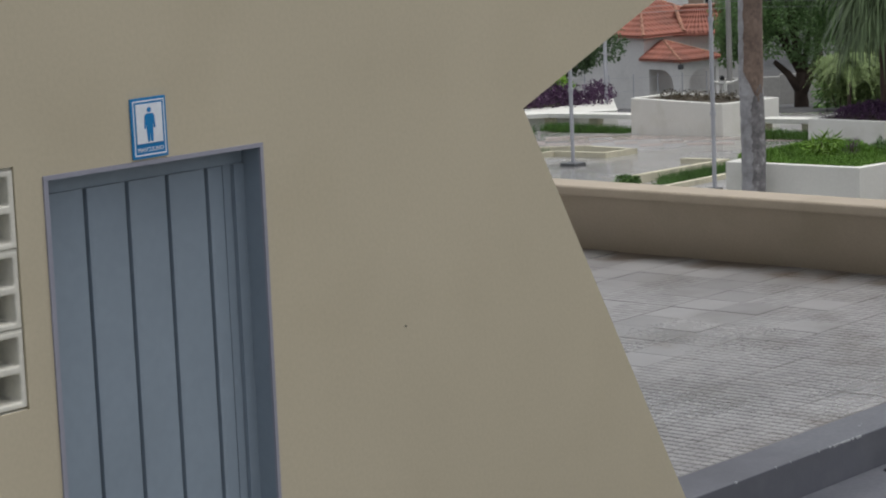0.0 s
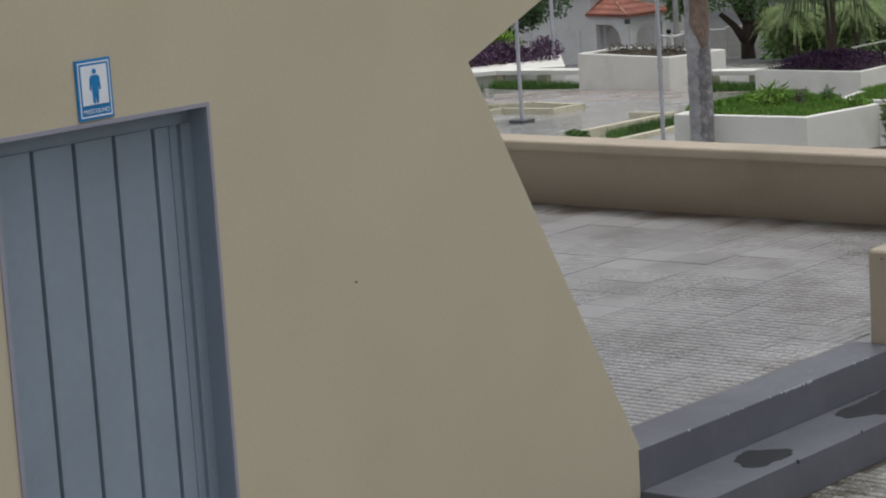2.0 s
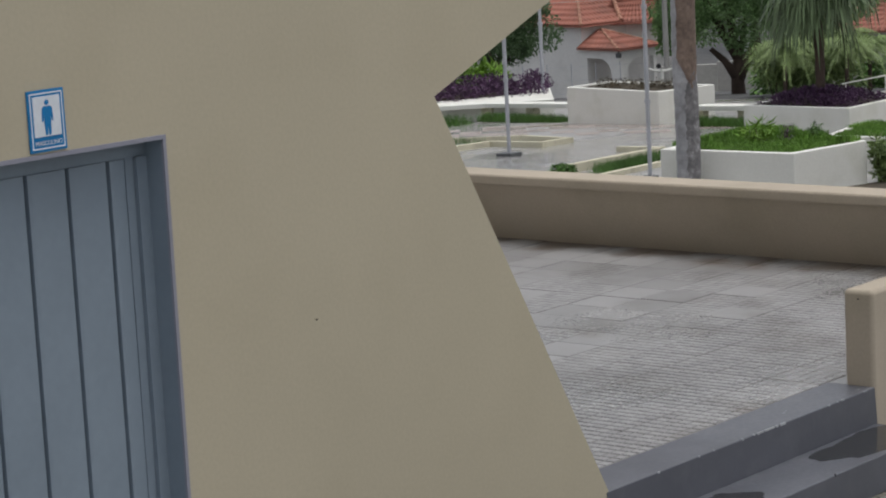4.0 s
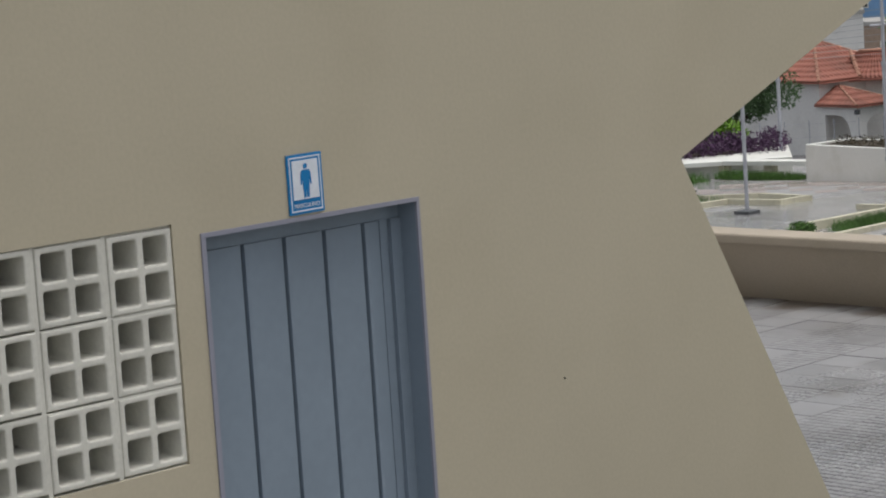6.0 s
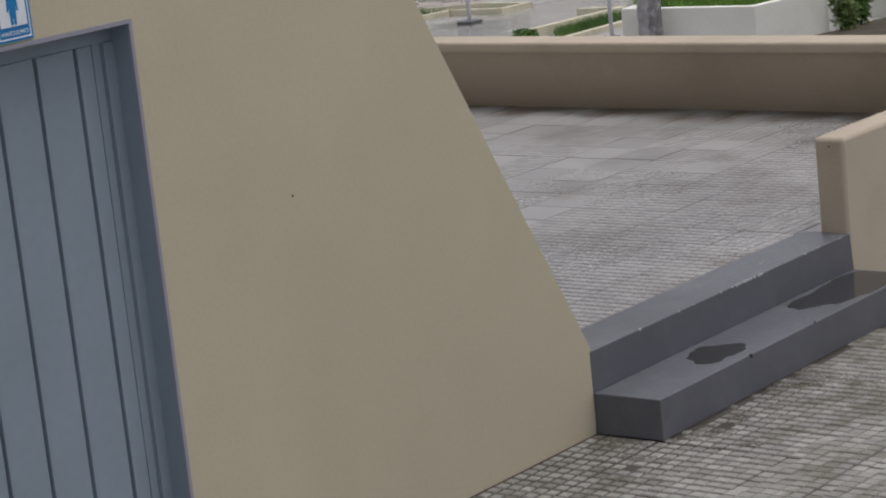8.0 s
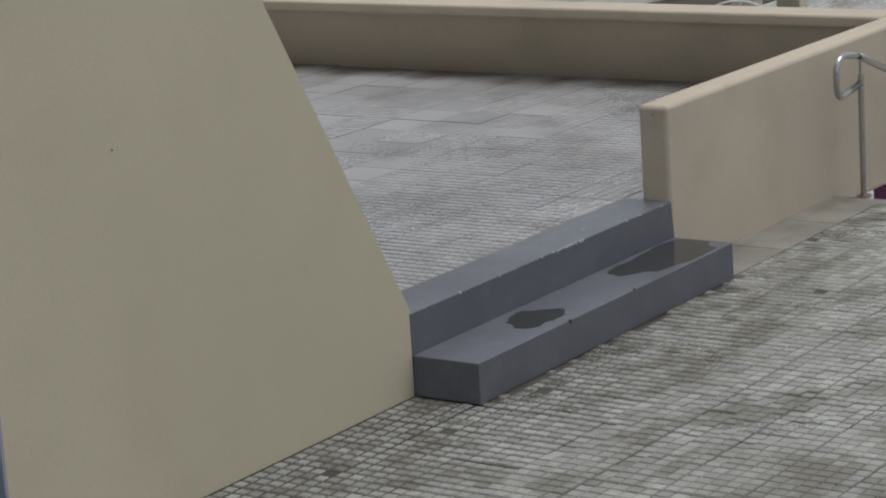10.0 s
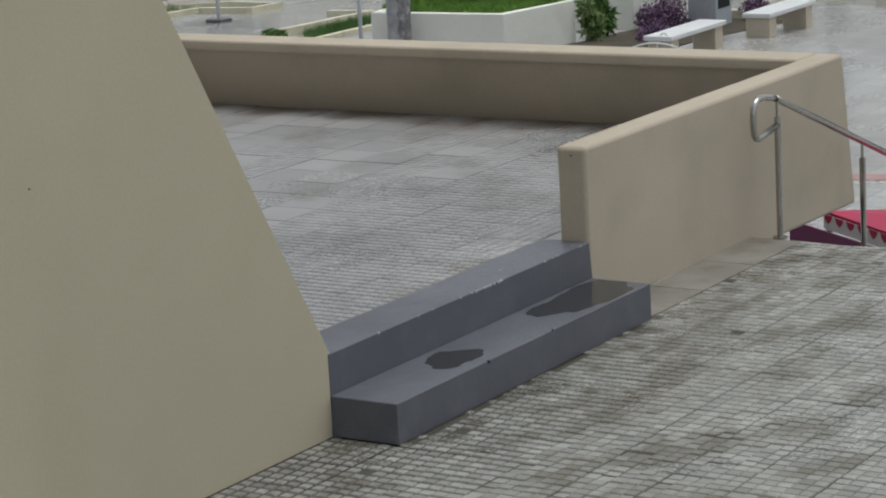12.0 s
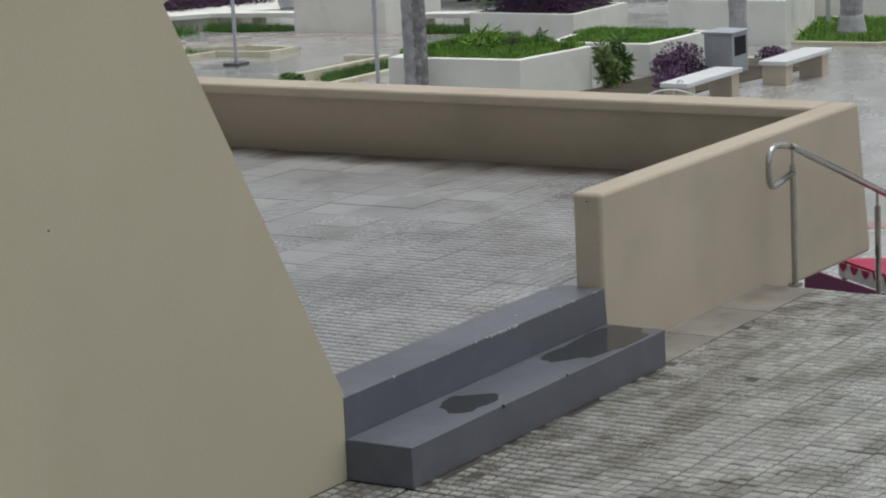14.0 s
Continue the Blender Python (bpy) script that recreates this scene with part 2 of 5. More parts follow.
def stud_stains(m, col, scale, low):
    """Damp grime that holds to single studs, in patches drawn out along the rows."""
    nt = m.node_tree
    n, l = nt.nodes, nt.links
    b = n["Principled BSDF"]
    src = b.inputs["Base Color"].links[0].from_socket
    g = n.new("ShaderNodeNewGeometry")
    mp = n.new("ShaderNodeMapping")
    mp.inputs["Scale"].default_value = (0.8, 1.5, 1.0)
    l.new(g.outputs["Position"], mp.inputs["Vector"])
    t = n.new("ShaderNodeTexNoise")
    t.inputs["Scale"].default_value, t.inputs["Detail"].default_value = scale, 4.0
    l.new(mp.outputs["Vector"], t.inputs["Vector"])
    k = n.new("ShaderNodeMath")
    k.operation = "MULTIPLY_ADD"
    l.new(g.outputs["Random Per Island"], k.inputs[0])
    k.inputs[1].default_value = 0.16
    l.new(t.outputs["Fac"], k.inputs[2])
    r = n.new("ShaderNodeMapRange")
    r.inputs["From Min"].default_value, r.inputs["From Max"].default_value = low, low + 0.09
    r.inputs["To Max"].default_value = 0.85
    l.new(k.outputs[0], r.inputs["Value"])
    mix = n.new("ShaderNodeMix")
    mix.data_type = "RGBA"
    l.new(r.outputs["Result"], mix.inputs[0])
    l.new(src, mix.inputs[6])
    mix.inputs[7].default_value = (*col, 1)
    l.new(mix.outputs[2], b.inputs["Base Color"])


# Landing studs darken in ragged patches towards the step and wall foot.
blotched(STUD, (0.13, 0.12, 0.1), -1.1, -0.4, 5.5, "Y", 0.15, 0.64)
stud_stains(STUD, (0.125, 0.118, 0.096), 1.9, 0.605)


def tiled(name, col, col2, size, joint, gap, rough, wet, bias=0.0):
    """Paving with joints, damp in patches."""
    m = mat(name, col, rough, 0.14, 0.5, 14, 0.1, dark=col2, wet=wet, wetscale=0.25)
    nt = m.node_tree
    n, l = nt.nodes, nt.links
    b = n["Principled BSDF"]
    src = b.inputs["Base Color"].links[0].from_socket
    br = n.new("ShaderNodeTexBrick")
    br.offset = 0.0
    for k, v in (("Scale", 1.0), ("Mortar Size", gap), ("Brick Width", size), ("Row Height", size), ("Bias", bias)):
        br.inputs[k].default_value = v
    br.inputs["Color1"].default_value = (0.88, 0.88, 0.88, 1)
    br.inputs["Color2"].default_value = (1.08, 1.08, 1.08, 1)
    br.inputs["Mortar"].default_value = (*joint, 1)
    g = n.new("ShaderNodeNewGeometry")
    l.new(g.outputs["Position"], br.inputs["Vector"])
    mul = n.new("ShaderNodeMix")
    mul.data_type, mul.blend_type = "RGBA", "MULTIPLY"
    mul.inputs[0].default_value = 1.0
    l.new(src, mul.inputs[6])
    l.new(br.outputs["Color"], mul.inputs[7])
    l.new(mul.outputs[2], b.inputs["Base Color"])
    return m


PLAZA = tiled("wet_plaza_paving", (0.325, 0.32, 0.313), (0.275, 0.26, 0.245), 0.5, (0.75, 0.75, 0.75), 0.012, 0.4, 0.14)
LANDING = tiled("worn_landing_tiles", (0.27, 0.265, 0.25), (0.215, 0.21, 0.19), 0.31, (0.5, 0.5, 0.48), 0.01, 0.55, 0.35)
PINKPAVE = mat("faded_red_paving", (0.34, 0.285, 0.262), 0.4, 0.15, 0.8, 14, 0.1, dark=(0.31, 0.265, 0.24), island=0.12, wet=0.18, wetscale=0.4)
REDLINE = mat("worn_red_ground_paint", (0.36, 0.2, 0.19), 0.45, 0.15, 2.0, 20, 0.1, dark=(0.33, 0.28, 0.26))


def roof_mat(name, col, dark):
    """Clay tiles: rolls down the slope and courses across it, by world position."""
    m = mat(name, col, 0.85, 0.16, 0.5, 6, 0.0, dark=dark)
    nt = m.node_tree
    n, l = nt.nodes, nt.links
    g = n.new("ShaderNodeNewGeometry")
    wv = n.new("ShaderNodeTexWave")
    wv.bands_direction = "Z"
    wv.inputs["Scale"].default_value, wv.inputs["Distortion"].default_value = 1.6, 0.6
    l.new(g.outputs["Position"], wv.inputs["Vector"])
    bp = n.new("ShaderNodeBump")
    bp.inputs["Strength"].default_value, bp.inputs["Distance"].default_value = 0.7, 0.06
    l.new(wv.outputs["Fac"], bp.inputs["Height"])
    l.new(bp.outputs["Normal"], n["Principled BSDF"].inputs["Normal"])
    return m


ROOF = roof_mat("clay_roof_tile", (0.31, 0.125, 0.092), (0.235, 0.105, 0.08))

# ---- building blocks ----


def box(bm, x0, x1, y0, y1, z0, z1):
    v = [bm.verts.new(p) for p in ((x0, y0, z0), (x1, y0, z0), (x1, y1, z0), (x0, y1, z0), (x0, y0, z1), (x1, y0, z1), (x1, y1, z1), (x0, y1, z1))]
    for f in ((3, 2, 1, 0), (4, 5, 6, 7), (0, 1, 5, 4), (1, 2, 6, 5), (2, 3, 7, 6), (3, 0, 4, 7)):
        bm.faces.new([v[i] for i in f])


def hexa(bm, low, high):
    """A solid between two four-cornered faces."""
    v = [bm.verts.new(p) for p in (*low, *high)]
    for f in ((3, 2, 1, 0), (4, 5, 6, 7), (0, 1, 5, 4), (1, 2, 6, 5), (2, 3, 7, 6), (3, 0, 4, 7)):
        bm.faces.new([v[i] for i in f])


def plate(bm, outline, y0, y1):
    """An upright plate with the outline (x, z), from y0 to y1."""
    a = [bm.verts.new((x, y0, z)) for x, z in outline]
    c = [bm.verts.new((x, y1, z)) for x, z in outline]
    bm.faces.new(a)
    bm.faces.new(c[::-1])
    k = len(a)
    for i in range(k):
        bm.faces.new((a[i], c[i], c[(i + 1) % k], a[(i + 1) % k]))


def slab(bm, outline, z0, z1):
    """A lying plate with the outline (x, y)."""
    a = [bm.verts.new((x, y, z0)) for x, y in outline]
    c = [bm.verts.new((x, y, z1)) for x, y in outline]
    bm.faces.new(a[::-1])
    bm.faces.new(c)
    k = len(a)
    for i in range(k):
        bm.faces.new((a[i], a[(i + 1) % k], c[(i + 1) % k], c[i]))


def tube(bm, points, radii, sides=10):
    """A tapered round bar through points."""
    pts = [Vector(p) for p in points]
    rings, a = [], None
    for i, p in enumerate(pts):
        d = (pts[min(i + 1, len(pts) - 1)] - pts[max(i - 1, 0)]).normalized()
        if a is None:
            a = d.orthogonal()
        a = (a - d * a.dot(d)).normalized()
        c = d.cross(a)
        r = radii[i] if isinstance(radii, (list, tuple)) else radii
        rings.append([bm.verts.new(p + r * (math.cos(2 * math.pi * k / sides) * a + math.sin(2 * math.pi * k / sides) * c)) for k in range(sides)])
    for u, w in zip(rings, rings[1:]):
        for k in range(sides):
            bm.faces.new((u[k], u[(k + 1) % sides], w[(k + 1) % sides], w[k]))
    bm.faces.new(rings[0][::-1])
    bm.faces.new(rings[-1])


def bevel(bm, width, segments=2):
    bmesh.ops.bevel(bm, geom=list(bm.edges), offset=width, segments=segments, profile=0.5, affect="EDGES", clamp_overlap=True)


def part(name, bm, material, parent=None, label="", smooth=False):
    me = bpy.data.meshes.new(name)
    bmesh.ops.recalc_face_normals(bm, faces=list(bm.faces))
    bm.to_mesh(me)
    bm.free()
    for m in (material if isinstance(material, (list, tuple)) else [material]):
        me.materials.append(m)
    if smooth:
        me.shade_smooth()
    ob = new(name, me)
    ob.parent = parent
    if smooth == "bevel":
        ob.modifiers.new("soft_edges", "WEIGHTED_NORMAL").keep_sharp = True
    return tagged(ob, label)


def cloud(name, verts, faces, material, parent=None, label=""):
    me = bpy.data.meshes.new(name)
    me.from_pydata(verts, [], faces)
    me.materials.append(material)
    ob = new(name, me)
    ob.parent = parent
    return tagged(ob, label)


def thing(name, label, category, m=None, group="", kind=""):
    e = new(name)
    if m is not None:
        e.matrix_basis = m
    return tagged(e, label, category, group, kind)


def B():
    return bmesh.new()


# The town's axes: s runs away from the stair landing, w to its side.
UX, UY = 0.7789, 0.6271


def ground_z(s):
    return float(np.interp(s, (36, 64, 113), (-2.2, -3.6, -8.3)))


def at(s, w, h=0.0):
    return Vector((-8 + s * UX + w * UY, -5.9 + s * UY - w * UX, ground_z(s) + h))


def level(x, y):
    return ground_z((x + 8) * UX + (y + 5.9) * UY)


def turned(s, w, h=0.0, extra=0.0):
    """A pose at (s, w) with its own y axis along s."""
    return Matrix.Translation(at(s, w, h)) @ Matrix.Rotation(-math.atan2(UX, UY) + radians(extra), 4, "Z")


# ---- ground ----
bm = B()
rows = []
for s in (-900, 36, 50, 63, 64, 80, 113, 300, 4000):
    rows.append([bm.verts.new(at(s, w)) for w in (-2500, -40, 40, 2500)])
for i, (a, c) in enumerate(zip(rows, rows[1:])):
    for k in range(3):
        f = bm.faces.new((a[k], a[k + 1], c[k + 1], c[k]))
        f.material_index = 0 if i < 3 else 1
tagged(part("ground", bm, [PLAZA, ASPHALT]), "wet stone plaza sloping down to the street", "ground", kind="structure")

# ---- the restroom building ----
SL = 0.17
# Top edge raised past the view so the wall blocks sky light.
bm = B()
for outline in ([(-10, 0), (-3.342, 0), (-3.342, 1.436), (-10, 1.436)], [(-3.462, 1.436), (-3.342, 1.436), (-3.342, 2.148), (-3.462, 2.148)],
                [(-3.462, 2.148), (-2.39, 2.148), (-2.39, 2.2), (-3.462, 2.2)], [(-2.39, 0), (0, 0), (0.02, 0.36), (-2.39, 0.36)],
                [(-2.39, 0.36), (0.02, 0.36), (-0.979, 2.13), (-2.39, 2.13)], [(-2.39, 2.13), (-0.979, 2.13), (-0.806, 2.2), (-2.39, 2.2)],
                [(-10, 2.2), (-0.806, 2.2), (3.2, 3.82), (3.2, 7.6), (-10, 7.6)]):
    plate(bm, outline, 0, SL)
building_wall = tagged(part("wall_front", bm, TAN), "smooth tan painted wall with a slanted opening", "wall", kind="structure")
# Unseen added walls, tall and deep to keep sky light off the terrace.
for nm, a in (("wall_back", (-10, -1.6, 8.0, 8.2, 0, 7.4)), ("wall_side", (-1.8, -1.6, SL + 0.002, 7.998, 0, 7.4)), ("wall_end", (-10.2, -10.004, 0, 8.2, 0, 7.4))):
    bm = B()
    box(bm, *a)
    tagged(part(nm, bm, TAN), "unseen tan wall added to close the building and block sky light", "wall", kind="structure")
bm = B()
box(bm, -10, -1.804, SL + 0.004, 7.996, 2.9, 3.05)
tagged(part("ceiling", bm, CONCRETE), "grey concrete ceiling of the restroom", "ceiling", kind="structure")

# door with its frame
door = thing("door_1", "closed blue-grey metal plank door in a recess", "door", kind="structure")
D0, D1, DY = -3.342, -2.39, 0.1
bm = B()
for a in ((D0 - 0.01, D0 + 0.008, -0.006, 0.004, 0.002, 2.141), (D1 - 0.012, D1 + 0.002, -0.006, 0.004, 0.002, 2.141), (D0 - 0.01, D1 + 0.002, -0.006, 0.004, 2.1415, 2.156)):
    box(bm, *a)
part("door_frame", bm, FRAMEGREY, door, "painted lilac-grey edge of the frame")
bm = B()
for a in ((D0 - 0.01, D0 + 0.008, 0.0045, SL, 0.002, 2.141), (D1 - 0.012, D1 + 0.002, 0.0045, SL, 0.002, 2.141), (D0 - 0.01, D1 + 0.002, 0.0045, SL, 2.1415, 2.156)):
    box(bm, *a)
part("reveal", bm, DOORGREY, door, "painted blue-grey reveal")
bm = B()
box(bm, D0 + 0.006, D1 - 0.006, DY - 0.012, DY + 0.03, 2.085, 2.142)
part("top_rail", bm, DOORGREY, door)
edges = [D0 + 0.006, -3.108, -2.928, -2.75, -2.571, -2.489]
for i, (a, c) in enumerate(zip(edges, edges[1:])):
    bm = B()
    l0, l1 = a + 0.0015, c - 0.0025
    z0, z1 = 0.015, 2.084
    hexa(bm, [(l0, DY - 0.019, z0), (l0 + 0.012, DY - 0.021, z0), (l0 + 0.012, DY + 0.02, z0), (l0, DY + 0.02, z0)],
         [(l0, DY - 0.019, z1), (l0 + 0.012, DY - 0.021, z1), (l0 + 0.012, DY + 0.02, z1), (l0, DY + 0.02, z1)])
    hexa(bm, [(l0 + 0.012, DY - 0.021, z0), (l1 - 0.008, DY - 0.013, z0), (l1 - 0.008, DY + 0.02, z0), (l0 + 0.012, DY + 0.02, z0)],
         [(l0 + 0.012, DY - 0.021, z1), (l1 - 0.008, DY - 0.013, z1), (l1 - 0.008, DY + 0.02, z1), (l0 + 0.012, DY + 0.02, z1)])
    hexa(bm, [(l1 - 0.008, DY - 0.013, z0), (l1, DY - 0.004, z0), (l1, DY + 0.02, z0), (l1 - 0.008, DY + 0.02, z0)],
         [(l1 - 0.008, DY - 0.013, z1), (l1, DY - 0.004, z1), (l1, DY + 0.02, z1), (l1 - 0.008, DY + 0.02, z1)])
    part("plank", bm, DOORGREY, door)
bm = B()
box(bm, -2.4875, -2.45, DY - 0.004, DY + 0.02, 0.015, 2.084)
box(bm, -2.4485, D1 - 0.012, DY - 0.02, DY + 0.02, 0.015, 2.084)
part("door_stile", bm, DOORGREY, door)
# Black sheet behind the planks gives the joints their shade.
bm = B()
box(bm, D0 + 0.004, D1 - 0.004, DY + 0.022, DY + 0.04, 0.01, 2.12)
part("backing_sheet", bm, BLACK, door, "black sheet standing in for shade in the joints")
bm = B()
box(bm, D0 + 0.05, D0 + 0.13, DY - 0.017, DY + 0.003, 1.02, 1.035)
part("latch", bm, FRAMEGREY, door)

# pierced cement blocks, three rows


def cobogo():
    """One block with four square holes, 0.245 m wide."""
    bm = B()
    xs = (0.0, 0.02, 0.11, 0.135, 0.225, 0.245)
    d = 0.165
    vg = {}
    for face, y in ((0, 0.0), (1, d)):
        for i, x in enumerate(xs):
            for k, z in enumerate(xs):
                taper = 0.006 * (1 if face else 0)
                tx = (taper if i in (1, 3) else -taper if i in (2, 4) else 0)
                tz = (taper if k in (1, 3) else -taper if k in (2, 4) else 0)
                vg[face, i, k] = bm.verts.new((x - tx * -1, y, z - tz * -1))
    holes = ((1, 1), (3, 1), (1, 3), (3, 3))
    for face in (0, 1):
        for i in range(5):
            for k in range(5):
                if (i, k) not in holes:
                    bm.faces.new([vg[face, i, k], vg[face, i + 1, k], vg[face, i + 1, k + 1], vg[face, i, k + 1]])
    for i, k in holes:
        ring = ((i, k), (i + 1, k), (i + 1, k + 1), (i, k + 1))
        for p, q in zip(ring, ring[1:] + ring[:1]):
            bm.faces.new([vg[0, *p], vg[0, *q], vg[1, *q], vg[1, *p]])
    for i in range(5):
        for p, q in (((i, 0), (i + 1, 0)), ((i, 5), (i + 1, 5)), ((0, i), (0, i + 1)), ((5, i), (5, i + 1))):
            bm.faces.new([vg[0, *p], vg[0, *q], vg[1, *q], vg[1, *p]])
    bmesh.ops.recalc_face_normals(bm, faces=list(bm.faces))
    core = [e for e in bm.edges if abs(e.verts[0].co.y - e.verts[1].co.y) > 0.1 and len(e.link_faces) == 2 and all(0.01 < v.co.x < 0.235 and 0.01 < v.co.z < 0.235 for v in e.verts)]
    bmesh.ops.bevel(bm, geom=core, offset=0.009, segments=3, profile=0.5, affect="EDGES")
    rim = [e for e in bm.edges if all(v.co.y < 0.001 for v in e.verts) and len(e.link_faces) == 2 and abs(e.link_faces[0].normal.dot(e.link_faces[1].normal)) < 0.5]
    bmesh.ops.bevel(bm, geom=rim, offset=0.006, segments=2, profile=0.5, affect="EDGES")
    return bm


screen = thing("block_screen", "cream cement blocks with four square holes each", "ventilation block", kind="structure")
first = None
for col in range(25):
    for row in range(3):
        if first is None:
            first = part("block", cobogo(), BLOCK, screen)
            ob = first
        else:
            ob = new("block", first.data)
            ob.parent = screen
        ob.location = (-3.4632 - 0.25 - col * 0.268, 0.004 + random.uniform(-0.003, 0.003), 1.443 + row * 0.2515 + 0.012 * col * 0.268)
        ob.scale = (1.02, 1.0, 1.0)
bm = B()
box(bm, -10, -3.463, 0.01, 0.1, 1.436, 1.438)
for row in (1, 2):
    box(bm, -10, -3.463, 0.009, 0.1, 1.4435 + row * 0.2515 - 0.0095, 1.4415 + row * 0.2515)
for col in range(25):
    box(bm, -3.4645 - 0.268 * (col + 1) + 0.0005, -3.4655 - 0.25 - col * 0.268, 0.0095, 0.1, 1.438, 2.198)
box(bm, -10, -3.463, 0.012, 0.1, 2.192, 2.199)
part("mortar", bm, BLOCK, screen)

# sign above the door
sign = thing("restroom_sign", "blue and white printed restroom sign on the tan wall", "sign", pose(-2.9, -0.003, 2.262, 0, -0.4, 0))
bm = B()
box(bm, -0.076, 0.076, -0.004, 0.002, -0.098, 0.098)
part("panel", bm, SIGNBLUE, sign)
bm = B()
for a in ((-0.068, 0.068, 0.085, 0.0895), (-0.068, 0.068, -0.0895, -0.085), (-0.068, -0.064, -0.085, 0.085), (0.064, 0.068, -0.085, 0.085)):
    box(bm, a[0], a[1], -0.0055, -0.004, a[2], a[3])
part("white_border", bm, SIGNWHITE, sign)
bm = B()
box(bm, -0.056, 0.056, -0.006, -0.004, -0.05, 0.078)
part("white_field", bm, SIGNWHITE, sign)
bm = B()
box(bm, -0.056, 0.056, -0.0065, -0.0061, -0.056, -0.0545)
tube(bm, [(0, -0.0062, 0.058), (0, -0.0078, 0.058)], 0.0085, 16)
plate(bm, [(-0.014, 0.046), (0.014, 0.046), (0.021, 0.038), (0.024, -0.002), (0.018, -0.002), (0.015, 0.024), (0.0115, -0.045), (0.0025, -0.045), (0.0, -0.005), (-0.0025, -0.045), (-0.0115, -0.045), (-0.015, 0.024), (-0.018, -0.002), (-0.024, -0.002), (-0.021, 0.038)], -0.0078, -0.0062)
part("pictogram", bm, SIGNBLUE, sign, "plain blue pictogram")
fc = bpy.data.curves.new("caption", "FONT")
fc.body, fc.size, fc.align_x, fc.extrude = "MASCULINO", 0.02, "CENTER", 0.0006
tmp = bpy.data.objects.new("caption", fc)
scene.collection.objects.link(tmp)
dg = bpy.context.evaluated_depsgraph_get()
me = bpy.data.meshes.new_from_object(tmp.evaluated_get(dg))
bpy.data.objects.remove(tmp)
me.materials.clear()
me.materials.append(SIGNWHITE)
cap = new("caption", me)
cap.parent = sign
cap.matrix_basis = pose(0, -0.0052, -0.077, 90, 0, 0)

# small dark nail in the wall
bm = B()
tube(bm, [(-1.704, 0.001, 1.404), (-1.704, -0.006, 1.404)], 0.003, 8)
tagged(part("nail", bm, GROUT), "dark nail in the tan wall", "nail")

# ---- stair landing, steps and raised terrace ----
bm = B()
box(bm, -14, 4.03, -14, -0.003, -0.5, -0.022)
box(bm, -14, -1.56, -14, -0.003, -0.022, -0.004)
box(bm, -1.56, 4.03, -14, -0.006 - 10 * 0.31, -0.022, -0.004)
tagged(part("floor", bm, LANDING), "worn cement landing in front of the wall", "floor", kind="structure")

upper = thing("step", "slate grey painted concrete step, chipped along its edge", "step")
bm = B()
hexa(bm, [(0.004, -0.003, 0.0), (2.272, -0.003, 0.0), (2.272, 0.26, 0.0), (0.004, 0.26, 0.0)], [(0.004, -0.003, 0.36), (2.234, -0.003, 0.36), (2.234, 0.26, 0.36), (0.004, 0.26, 0.36)])
bevel(bm, 0.005, 3)
part("tread_block", bm, STEP, upper, smooth="bevel")
bm = B()
for i in range(46):
    x = 1.15 + 0.26 * random.random() if i < 30 else 0.3 + 1.85 * random.random()
    r = random.uniform(0.002, 0.009) if i < 30 else random.uniform(0.002, 0.006)
    box(bm, x, x + r * random.uniform(1, 2.4), -0.0042 - i * 0.00003, 0.001 + r * 0.3, 0.357 - r * random.uniform(0.3, 1.0), 0.3606 + i * 0.00003)
for x, y, r in ((1.56, 0.1, 0.022), (1.61, 0.118, 0.012), (2.148, 0.04, 0.016)):
    box(bm, x, x + r, y, y + r * 0.4, 0.358, 0.3607)
tagged(part("chips", bm, CHIP, upper, "pale bare cement chips"), kind="stuff")
lower = thing("step", "slate grey painted concrete step with rain puddles", "step")
bm = B()
box(bm, 0.002, 2.231, -0.338, -0.004, 0.0, 0.18)
bevel(bm, 0.005, 3)
part("tread_block", bm, STEP, lower, smooth="bevel")
for cx, cy, rx, ry, seed in ((0.7, -0.17, 0.148, 0.122, 3), (1.9, -0.165, 0.37, 0.165, 8)):
    bm = B()
    rnd = random.Random(seed)
    ph = [rnd.uniform(0, 6.28) for _ in range(4)]
    ring = []
    for k in range(64):
        a = 2 * math.pi * k / 64
        r = 1 + 0.12 * math.sin(2 * a + ph[0]) + 0.12 * math.sin(3 * a + ph[1]) + 0.06 * math.sin(5 * a + ph[2]) + 0.04 * math.sin(9 * a + ph[3]) + 0.02 * math.sin(17 * a + ph[1])
        ring.append((min(cx + rx * r * math.cos(a), 2.216), max(-0.322, min(cy + ry * r * math.sin(a), -0.004))))
    vs = [bm.verts.new((x, y, 0.1806 + 0.0001 * (seed % 2))) for x, y in ring]
    bm.faces.new(vs)
    bmesh.ops.triangulate(bm, faces=list(bm.faces))
    part("puddle", bm, WETSTEP, lower, "dark wet puddle")
bm = B()
for x, z, r in ((0.718, 0.174, 0.007), (0.729, 0.168, 0.004), (1.28, 0.177, 0.003)):
    box(bm, x, x + r * 2, -0.3395, -0.334, z - r, z + 0.0085)
tagged(part("chips", bm, BLACK, lower, "dark chips on the edge"), kind="stuff")

terrace = thing("terrace", "raised terrace paved with wet grey studded tiles", "terrace", kind="structure")
bm = B()
box(bm, -1.5, 5.3, 0.262, 9.0, 0.1, 0.338)
box(bm, 0.1, 5.3, 0.175, 9.0, -0.06, 0.098)
part("base_slab", bm, CONCRETE, terrace)
bm = B()
box(bm, 2.24, 5.3, 0.166, 0.2615, 0.1, 0.356)
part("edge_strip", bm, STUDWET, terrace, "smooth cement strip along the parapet")
